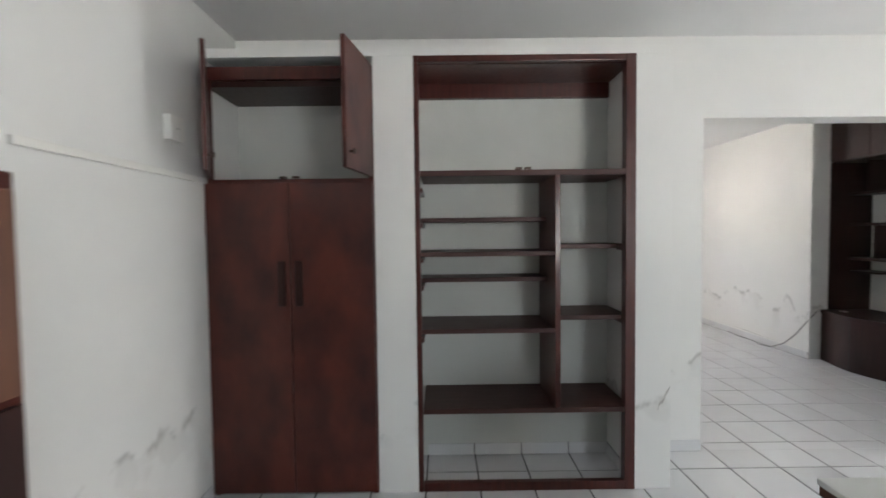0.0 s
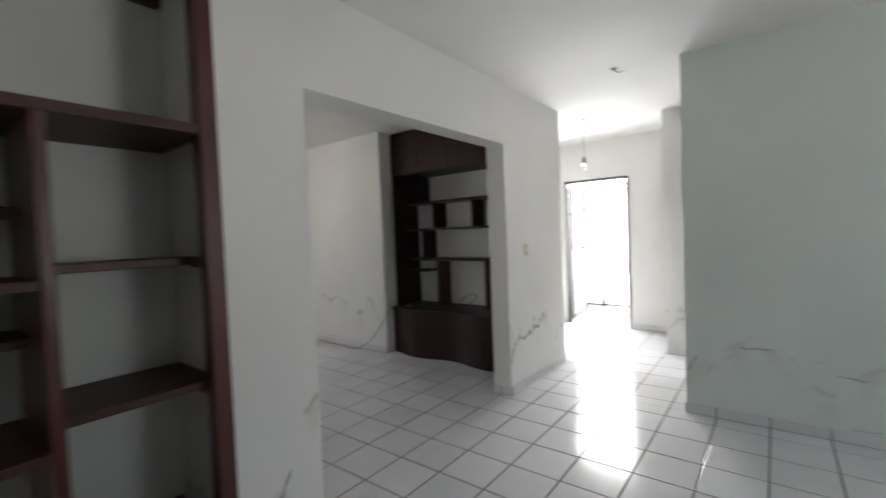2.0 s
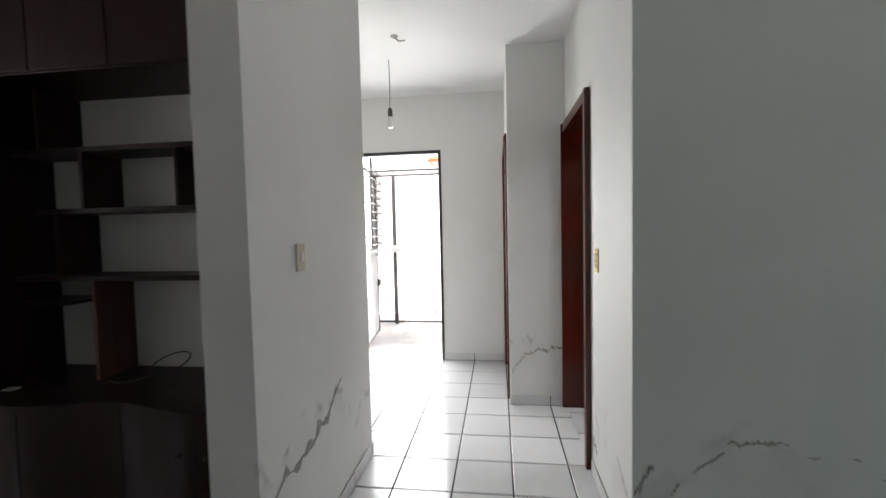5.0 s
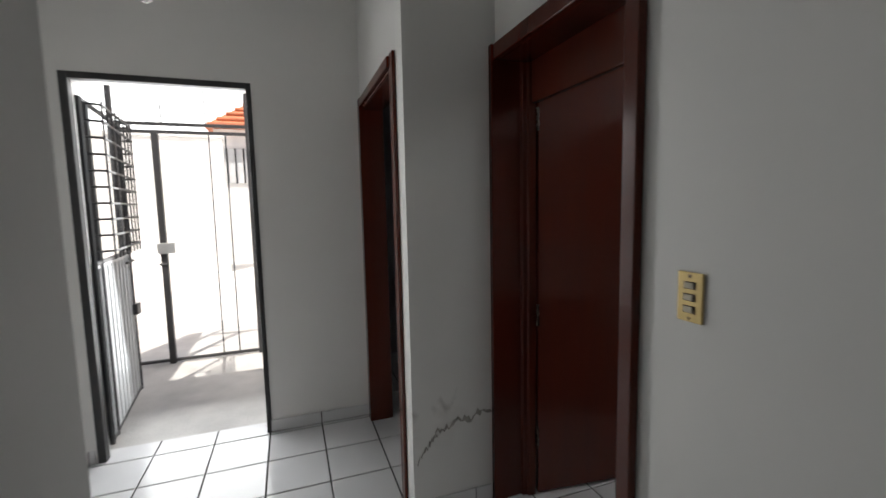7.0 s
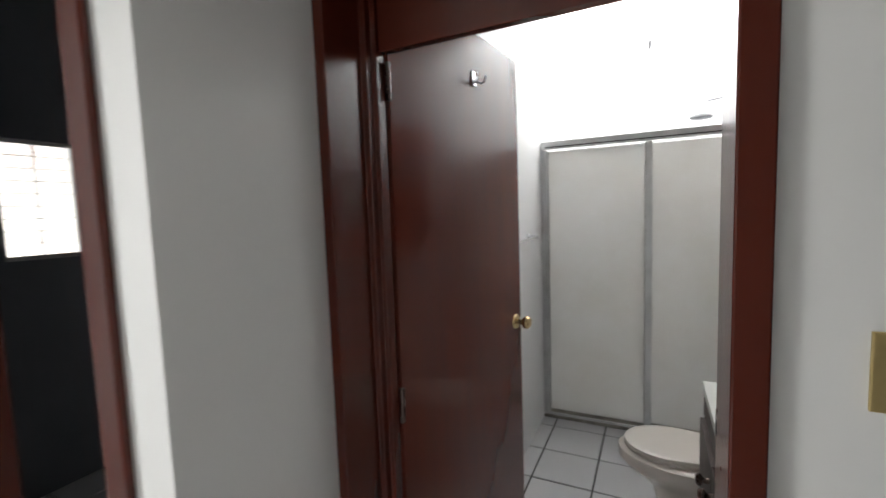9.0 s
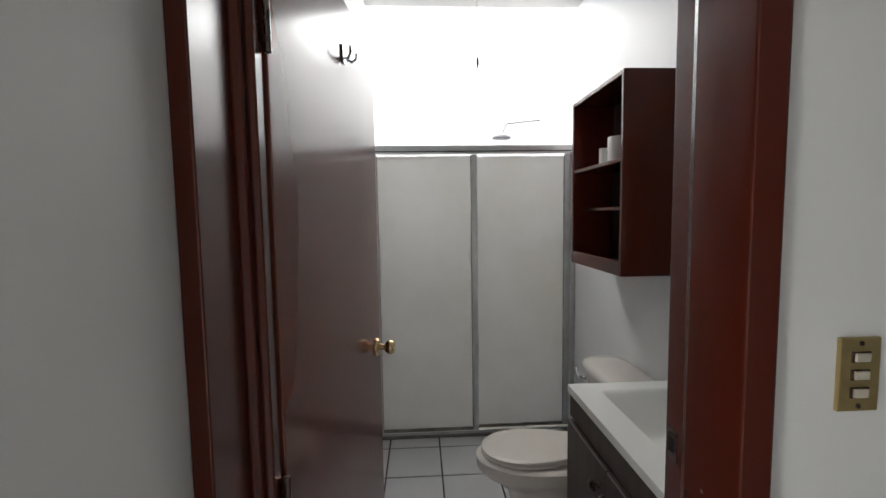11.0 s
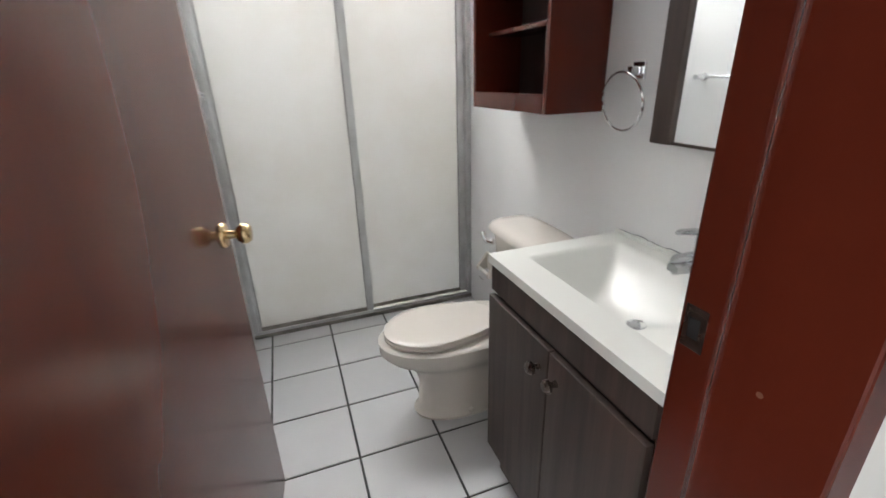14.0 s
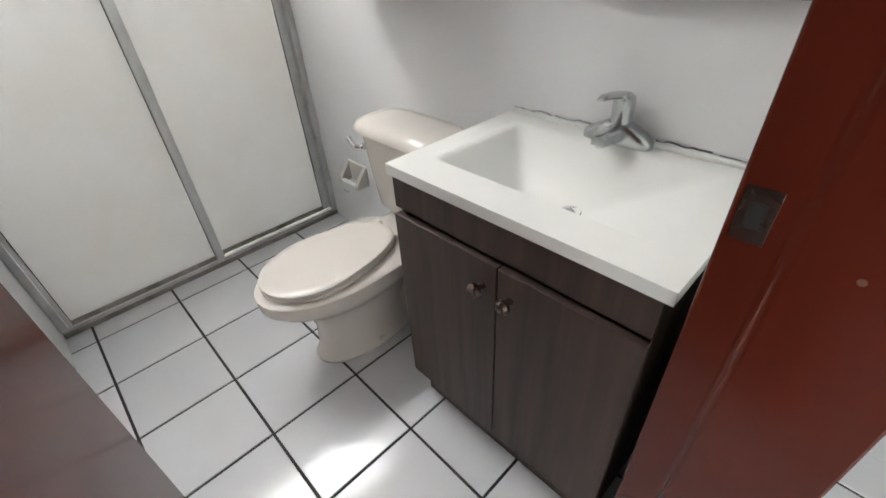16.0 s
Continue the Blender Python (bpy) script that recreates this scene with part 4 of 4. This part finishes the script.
def basin_cabinet():
    t = thing("vanity_cabinet", (4.66, 0.57, 0), "dark grey-brown wood-grain basin cabinet with two doors", "bathroom cabinet")
    for name, b in (("side_panel", (4.436, 4.885, 0.265, 0.283, 0.09, 0.803)), ("side_panel", (4.436, 4.885, 0.87, 0.888, 0.09, 0.803)),
                    ("bottom_panel", (4.436, 4.885, 0.283, 0.87, 0.09, 0.11)), ("back_panel", (4.436, 4.45, 0.283, 0.87, 0.11, 0.803)),
                    ("plinth", (4.80, 4.868, 0.283, 0.87, 0.0, 0.089))):
        part(name, boxes(b), M_VANITY, t)
    part("top_rail", rbox(4.868, 4.902, 0.262, 0.891, 0.722, 0.803, 0.002), M_VANITY, t)
    # Black strip behind the slot over the doors, standing in for its shade.
    part("gap_shade_strip", boxes((4.86, 4.867, 0.284, 0.869, 0.66, 0.76)), M_DARK, t)
    for a, b, k in ((0.268, 0.588, 0.552), (0.592, 0.892, 0.626)):
        d = part("door", rbox(4.893, 4.913, a, b, 0.125, 0.71, 0.003), M_VANITY, t)
        part("knob", lathe([(0.009, 0), (0.007, 0.01), (0.008, 0.014), (0.0165, 0.02), (0.0175, 0.028), (0.012, 0.035), (0.003, 0.036)], (4.913, k, 0.645), "x", 18),
             M_BRONZE, d, "dark bronze knob", True)


basin_cabinet()


def basin():
    t = thing("washbasin", (4.66, 0.57, 0.79), "glossy white moulded washbasin top with a rectangular sloping bowl", "washbasin")
    x0, x1, y0, y1, z = 4.436, 4.905, 0.245, 0.905, 0.83
    n = 56

    def depth(x, y):
        u, v = (x - 4.50) / (4.812 - 4.50), (y - 0.318) / (0.832 - 0.318)
        if not (0 < u < 1 and 0 < v < 1):
            return 0.0
        slopes = (v / 0.27, (1 - v) / 0.44, (1 - u) / 0.13, u / 0.50, 1.0)
        return 0.108 * sum(max(q, 1e-4) ** -14 for q in slopes) ** (-1 / 14)
    xs = [x0 + (x1 - x0) * i / n for i in range(n + 1)]
    ys = [y0 + (y1 - y0) * i / n for i in range(n + 1)]
    bm = bmesh.new()
    grid = [[bm.verts.new((x, y, z - depth(x, y))) for y in ys] for x in xs]
    for i in range(n):
        for j in range(n):
            bm.faces.new((grid[i][j], grid[i + 1][j], grid[i + 1][j + 1], grid[i][j + 1]))
    rim = [grid[i][0] for i in range(n)] + [grid[n][j] for j in range(n)] + [grid[i][n] for i in range(n, 0, -1)] + [grid[0][j] for j in range(n, 0, -1)]
    low = [bm.verts.new((v.co.x, v.co.y, 0.8035)) for v in rim]
    k = len(rim)
    for i in range(k):
        bm.faces.new((rim[i], rim[(i + 1) % k], low[(i + 1) % k], low[i]))
    part("basin", bm, M_SINK, t, smooth=True)
    part("drain", lathe([(0.026, 0.0), (0.026, 0.004), (0.02, 0.005), (0.018, 0.002), (0.002, 0.001)], (4.665, 0.60, z - depth(4.665, 0.60) + 0.0005), "z", 24), M_CHROME, t, "chrome drain", True)
    part("upstand", rbox(4.4345, 4.45, y0 + 0.004, y1 - 0.004, z + 0.0005, z + 0.012, 0.003), M_SINK, t)
    random.seed(4)
    pts = [(4.4385, y0 + 0.012 + i * 0.0135, z + 0.0135 + random.uniform(-0.003, 0.004)) for i in range(51)]
    for a in range(0, 50, 10):
        part("sealant_crack", tube(pts[a:a + 10], 0.0007 + random.uniform(0, 0.0009), 5), M_DARK if a != 20 else M_GAP, t, "cracked dark sealant")


basin()


def tap():
    t = thing("tap", (4.485, 0.58, 0.83), "grey chrome single-lever basin tap", "tap")
    shift = Matrix.Translation((-0.018, 0.004, 0))

    def put(bm):
        bmesh.ops.transform(bm, matrix=shift, verts=bm.verts[:])
        return bm
    def oblong(x0, x1, y0, y1, z, n=28, p=4.0):
        cx, cy, rx, ry = (x0 + x1) / 2, (y0 + y1) / 2, (x1 - x0) / 2, (y1 - y0) / 2
        return [(cx + rx * math.copysign(abs(math.cos(a)) ** (2 / p), math.cos(a)), cy + ry * math.copysign(abs(math.sin(a)) ** (2 / p), math.sin(a)), z)
                for a in [2 * math.pi * k / n for k in range(n)]]
    part("base", put(loft([oblong(4.462, 4.510, 0.497, 0.663, 0.8305), oblong(4.462, 4.510, 0.497, 0.663, 0.845), oblong(4.463, 4.509, 0.507, 0.653, 0.856),
                           oblong(4.464, 4.508, 0.537, 0.623, 0.872), oblong(4.466, 4.507, 0.548, 0.612, 0.878)])), M_PEWTER, t, smooth=True)
    part("spout", put(loft([[(x, 0.58 + w * c, z + h * k) for c, k in ((-1, -1), (1, -1), (1, 0.6), (0.6, 1), (-0.6, 1), (-1, 0.6))]
                            for x, w, z, h in ((4.495, 0.024, 0.858, 0.017), (4.535, 0.021, 0.862, 0.015), (4.572, 0.018, 0.863, 0.013), (4.582, 0.016, 0.860, 0.010))])), M_PEWTER, t, smooth=True)
    part("aerator", put(lathe([(0.011, 0.0), (0.011, -0.008), (0.007, -0.009)], (4.57, 0.58, 0.852), "z", 14)), M_CHROME, t, smooth=True)
    part("body", put(loft([oblong(4.465, 4.508, 0.557, 0.605, 0.875, p=2.6), oblong(4.467, 4.508, 0.56, 0.604, 0.90, p=2.6), oblong(4.465, 4.512, 0.558, 0.606, 0.922, p=2.6),
                           oblong(4.468, 4.512, 0.56, 0.602, 0.938, p=2.6), oblong(4.476, 4.505, 0.568, 0.594, 0.945, p=2.4)])), M_PEWTER, t, smooth=True)
    part("lever", put(loft([[(x, 0.574 - (x - 4.49) * 0.2 + w * c, z + h * k) for c, k in ((-1, 0), (-0.6, -1), (0.6, -1), (1, 0), (0.6, 1), (-0.6, 1))]
                            for x, w, z, h in ((4.485, 0.019, 0.937, 0.009), (4.52, 0.015, 0.944, 0.006), (4.55, 0.012, 0.946, 0.005), (4.562, 0.009, 0.943, 0.004))])), M_PEWTER, t, smooth=True)


tap()


def wall_cabinet():
    t = thing("wall_cabinet", (4.54, -0.165, 1.2), "reddish wooden open wall cabinet with shelves above the toilet", "wall cabinet")
    x0, x1, y0, y1, z0, z1 = 4.4355, 4.65, -0.44, 0.11, 1.2, 2.0
    for y in (y0, y1 - 0.018):
        part("side", rbox(x0, x1, y, y + 0.018, z0, z1, 0.002), M_FRAME, t)
    part("top", rbox(x0, x1, y0 + 0.0185, y1 - 0.0185, z1 - 0.018, z1 - 0.0005, 0.002), M_FRAME, t)
    part("bottom", rbox(x0, x1 - 0.02, y0 + 0.0185, y1 - 0.0185, z0 + 0.002, z0 + 0.018, 0.002), M_FRAME, t)
    part("front_rail", rbox(x1 - 0.018, x1 - 0.0005, y0 + 0.0185, y1 - 0.0185, z0 + 0.0005, z0 + 0.06, 0.002), M_FRAME, t)
    part("shelf", rbox(x0, x1 - 0.004, y0 + 0.0185, y1 - 0.0185, 1.652, 1.668, 0.002), M_FRAME, t)
    part("shelf", rbox(x0, x1 - 0.06, y0 + 0.0185, y1 - 0.0185, 1.462, 1.477, 0.002), M_FRAME, t)
    part("back", boxes((x0, x0 + 0.006, y0 + 0.0185, -0.04, z0 + 0.02, z1 - 0.02)), M_DARKWOOD, t)
    for (x, y, r, h, lab) in ((4.57, -0.07, 0.055, 0.105, "white cup standing on the wall cabinet shelf"), (4.575, -0.225, 0.024, 0.08, "small white jar on the wall cabinet shelf")):
        c = thing("cup", (x, y, 1.668), lab, "cup", "cups on the wall cabinet shelf")
        part("body", lathe([(r * 0.94, 0.0), (r, 0.01), (r, h), (r * 0.93, h), (r * 0.9, 0.012), (0.002, 0.01)], (x, y, 1.6685), "z", 28), M_PLASTIC, c, smooth=True)


wall_cabinet()


def towel_ring():
    t = thing("towel_ring", (4.436, 0.255, 1.33), "chrome towel ring on a square bracket", "towel ring")
    part("bracket", rbox(4.4355, 4.444, 0.232, 0.278, 1.297, 1.343, 0.002), M_CHROME, t)
    part("boss", rbox(4.4445, 4.474, 0.244, 0.266, 1.308, 1.332, 0.003), M_CHROME, t)
    part("ring", tube([(4.466 + 0.01 * math.cos(a), 0.228 + 0.083 * math.sin(a), 1.235 + 0.083 * math.cos(a)) for a in [2 * math.pi * k / 40 for k in range(40)]],
                      0.0038, 8, closed=True), M_CHROME, t, smooth=True)


towel_ring()


def mirror_cabinet():
    t = thing("mirror_cabinet", (4.45, 0.63, 1.134), "mirror with a dark wooden frame above the basin", "mirror")
    part("stile", rbox(4.4355, 4.475, 0.362, 0.425, 1.134, 1.78, 0.003), M_VANITY, t)
    part("stile", rbox(4.4355, 4.475, 0.86, 0.905, 1.134, 1.78, 0.003), M_VANITY, t)
    part("bottom_rail", rbox(4.4355, 4.466, 0.426, 0.859, 1.134, 1.142, 0.002), M_VANITY, t)
    part("top_rail", rbox(4.4355, 4.474, 0.426, 0.859, 1.73, 1.78, 0.003), M_VANITY, t)
    part("glass", boxes((4.4355, 4.463, 0.4255, 0.8595, 1.1425, 1.7295)), M_MIRROR, t, "clear mirror glass")


mirror_cabinet()


def towel_bar():
    t = thing("towel_bar", (5.7, -0.33, 1.28), "chrome towel bar on the bathroom wall behind the door", "towel bar")
    for y in (-0.60, -0.06):
        part("bracket", lathe([(0.022, 0), (0.022, -0.008), (0.011, -0.012), (0.011, -0.06), (0.015, -0.066)], (5.7405, y, 1.28), "x", 16), M_CHROME, t, smooth=True)
    part("bar", tube([(5.685, -0.60, 1.28), (5.685, -0.06, 1.28)], 0.007, 10), M_CHROME, t, smooth=True)


towel_bar()


def paper_holder():
    t = thing("paper_holder", (4.44, -0.655, 0.35), "cream porcelain toilet paper holder with a roller on the wall", "paper holder")
    part("back", rbox(4.4355, 4.446, -0.73, -0.58, 0.30, 0.40, 0.004), M_PORC, t)
    for y in (-0.73, -0.598):
        ear = loft([[(4.4465, y + d, 0.395), (4.4465, y + d, 0.302), (4.505, y + d, 0.302), (4.505, y + d, 0.322)] for d in (0, 0.018)])
        part("ear", ear, M_PORC, t)
    part("roller", tube([(4.494, -0.711, 0.312), (4.494, -0.599, 0.312)], 0.011, 12), M_PLASTIC, t, smooth=True)


paper_holder()


# ---- peeling plaster ----
def peel(axis, at, side, a0, z0, a1, z1, width, seed, count=1):
    """Ragged flake edges of lifted paint, a thin crust standing a few millimetres off the wall."""
    rnd = random.Random(seed)
    t = thing("peeling_paint", (at, a0, z0) if axis == "x" else (a0, at, z0), "dark ragged strip of peeling damp paint on the wall", "peeling paint", "peeling paint patches")
    for c in range(count):
        n = 26
        mid = [0.0]
        for i in range(n):
            mid.append(mid[-1] * 0.75 + rnd.uniform(-1, 1) * width * 0.55)
        up, low = [], []
        for i in range(n + 1):
            f = i / n
            w = width * (0.15 + rnd.random() * 0.75) * math.sin(math.pi * min(max(f, 0.03), 0.97)) ** 0.5
            if rnd.random() < 0.25:
                w *= 0.15
            a = a0 + (a1 - a0) * f
            z = z0 + (z1 - z0) * f + mid[i] - c * width * 1.7 + c * 0.4 * width * math.sin(9 * f)
            up.append((a, z + w))
            low.append((a, z - w * rnd.uniform(0.2, 0.9)))
        ring = up + low[::-1]
        near, far = at + side * 0.0008, at + side * 0.0035

        def place(p, d):
            return (d, p[0], p[1]) if axis == "x" else (p[0], d, p[1])
        bm = bmesh.new()
        outer = [bm.verts.new(place(p, far)) for p in ring]
        inner = [bm.verts.new(place(p, near)) for p in ring]
        m = len(ring)
        for i in range(n):
            bm.faces.new((outer[i], outer[i + 1], outer[m - 2 - i], outer[m - 1 - i]))
        for i in range(m):
            bm.faces.new((outer[i], outer[(i + 1) % m], inner[(i + 1) % m], inner[i]))
        part("flake", bm, M_GAP, t)


PEELS = (("x", 4.165, -1, 1.105, 0.33, 1.03, 0.44, 0.03), ("x", 4.165, -1, 0.97, 0.34, 0.94, 0.37, 0.014), ("x", 4.165, -1, 0.89, 0.42, 0.78, 0.51, 0.008),
         ("x", 4.165, -1, 0.77, 0.54, 0.56, 0.546, 0.016), ("x", 4.165, -1, 0.50, 0.505, 0.45, 0.50, 0.006), ("x", 4.165, -1, 0.345, 0.503, 0.32, 0.50, 0.006),
         ("x", 4.165, -1, 0.25, 0.43, 0.08, 0.412, 0.014), ("x", 4.165, -1, 0.19, 0.088, 0.04, 0.10, 0.006), ("x", 4.165, -1, -0.28, 0.425, -0.36, 0.42, 0.005),
         ("y", 2.4, -1, 3.755, 0.30, 3.82, 0.44, 0.045), ("y", 2.4, -1, 3.82, 0.44, 4.5, 0.58, 0.048),
         ("x", 5.765, -1, 1.52, 0.26, 1.42, 0.39, 0.03), ("x", 5.765, -1, 1.43, 0.39, 1.14, 0.45, 0.028),
         ("y", 1.11, 1, 4.86, 0.22, 4.76, 0.17, 0.016), ("y", 1.99, -1, 1.27, 0.46, 1.34, 0.58, 0.02),
         ("x", 4.434, 1, -0.86, 0.26, -0.76, 0.25, 0.008), ("x", 4.434, 1, -0.84, 0.19, -0.78, 0.2, 0.006), ("x", 4.175, -1, 5.6, 0.10, 4.8, 0.09, 0.008))
for k, args in enumerate(PEELS):
    peel(*args, seed=k + 3, count=1)


# ---- skirting and floor pieces ----
PX, PY = 0.312, 0.318


def skirting():
    t = tagged(new("baseboard"), "white tile skirting with dark joints along the walls", "baseboard", kind="structure")
    runs = [("x", 4.165, -1, -1.8, 1.11, 0.28), ("y", 1.11, 1, 4.165, 4.865, 4.0), ("x", 5.765, -1, 1.15, 1.535, 0.28), ("x", 6.845, -1, 1.56, 2.18, 0.28),
            ("x", 6.845, -1, 3.11, 3.4, 0.28), ("y", 2.4, -1, 1.36, 1.765, 4.0), ("y", 2.4, -1, 3.755, 4.97, 4.0), ("x", 4.97, 1, 2.4, 3.4, 0.28),
            ("y", 2.394, -1, -0.05, 1.13, 4.0), ("x", 4.175, -1, 4.37, 6.8, 0.28), ("x", -1.25, 1, 0.5, 1.95, 0.28),
            ("x", 3.75, -1, 2.402, 2.573, 0.28), ("x", 1.14, -1, 2.05, 2.39, 0.28)]
    for axis, at, side, a, b, phase in runs:
        p, q = sorted((at + side * 0.0005, at + side * 0.0045))
        part("skirting_grout", boxes((p, q, a, b, 0.0, 0.076)) if axis == "x" else boxes((a, b, p, q, 0.0, 0.076)), M_GROUT, t, "dark grout")
        pitch = PY if axis == "x" else PX
        k = math.floor((a - phase) / pitch)
        while phase + k * pitch < b:
            lo, hi = max(a, phase + k * pitch + 0.003), min(b, phase + (k + 1) * pitch - 0.003)
            k += 1
            if hi - lo < 0.01:
                continue
            p, q = sorted((at + side * 0.0048, at + side * 0.010))
            bm = boxes((p, q, lo, hi, 0.004, 0.078)) if axis == "x" else boxes((lo, hi, p, q, 0.004, 0.078))
            part("skirting_tile", bm, M_TILE, t)


skirting()


def floor_tiles():
    meshes = {}

    def tile_mesh(w, d):
        key = (round(w, 3), round(d, 3))
        if key not in meshes:
            bm = boxes((-w / 2, w / 2, -d / 2, d / 2, -0.012, -0.0012))
            top = [v for v in bm.verts if v.co.z > -0.005]
            ring = [bm.verts.new((v.co.x - math.copysign(0.002, v.co.x), v.co.y - math.copysign(0.002, v.co.y), 0.0)) for v in top]
            old = [f for f in bm.faces if all(v in top for v in f.verts)][0]
            order = list(old.verts)
            bm.faces.remove(old)
            inner = [ring[top.index(v)] for v in order]
            bm.faces.new(inner)
            for i in range(4):
                bm.faces.new((order[i], order[(i + 1) % 4], inner[(i + 1) % 4], inner[i]))
            bmesh.ops.recalc_face_normals(bm, faces=bm.faces[:])
            me = bpy.data.meshes.new("tile")
            bm.to_mesh(me)
            bm.free()
            me.materials.append(M_TILE)
            meshes[key] = me
        return meshes[key]
    verts, faces = [], []
    regions = [(-1.25, 4.165, -4.0, 2.4, 4.005, 0.28, PX, PY), (4.165, 6.99, 1.11, 3.4, 4.005, 0.28, PX, PY), (0.0, 4.83, 2.4, 6.8, 4.005, 0.28, PX, PY),
               (4.43, 5.745, -2.1, 1.11, 5.335, -0.25, 0.315, 0.30), (5.87, 8.0, -2.14, 1.55, 4.005, 0.28, PX, PY)]
    gap = 0.009
    for num, (x0, x1, y0, y1, ox, oy, px, py) in enumerate(regions):
        for i in range(math.floor((x0 - ox) / px), math.ceil((x1 - ox) / px)):
            for j in range(math.floor((y0 - oy) / py), math.ceil((y1 - oy) / py)):
                a, b = max(x0, ox + i * px + gap / 2), min(x1, ox + (i + 1) * px - gap / 2)
                c, d = max(y0, oy + j * py + gap / 2), min(y1, oy + (j + 1) * py - gap / 2)
                if b - a < 0.012 or d - c < 0.012:
                    continue
                near = num in (1, 3) or (num == 0 and c > 0.2) or (num == 2 and d < 3.6 and a > 1.7)
                cx, cy = (a + b) / 2, (c + d) / 2
                if near:
                    ob = new("tile", tile_mesh(b - a, d - c))
                    ob.location = (cx, cy, random.uniform(-0.0006, 0.0004))
                    ob.rotation_euler = (random.uniform(-0.0012, 0.0012), random.uniform(-0.0012, 0.0012), random.uniform(-0.002, 0.002))
                    ob.parent = floor
                else:
                    k = len(verts)
                    verts.extend([(a, c, 0), (b, c, 0), (b, d, 0), (a, d, 0), (a, c, -0.01), (b, c, -0.01), (b, d, -0.01), (a, d, -0.01)])
                    faces.extend([(k, k + 1, k + 2, k + 3), (k, k + 4, k + 5, k + 1), (k + 1, k + 5, k + 6, k + 2), (k + 2, k + 6, k + 7, k + 3), (k + 3, k + 7, k + 4, k)])
    me = bpy.data.meshes.new("tile_field")
    me.from_pydata(verts, [], faces)
    me.materials.append(M_TILE)
    rest = new("tile_field", me)
    rest.parent = floor
    rest["kind"] = "stuff"


random.seed(11)
floor_tiles()
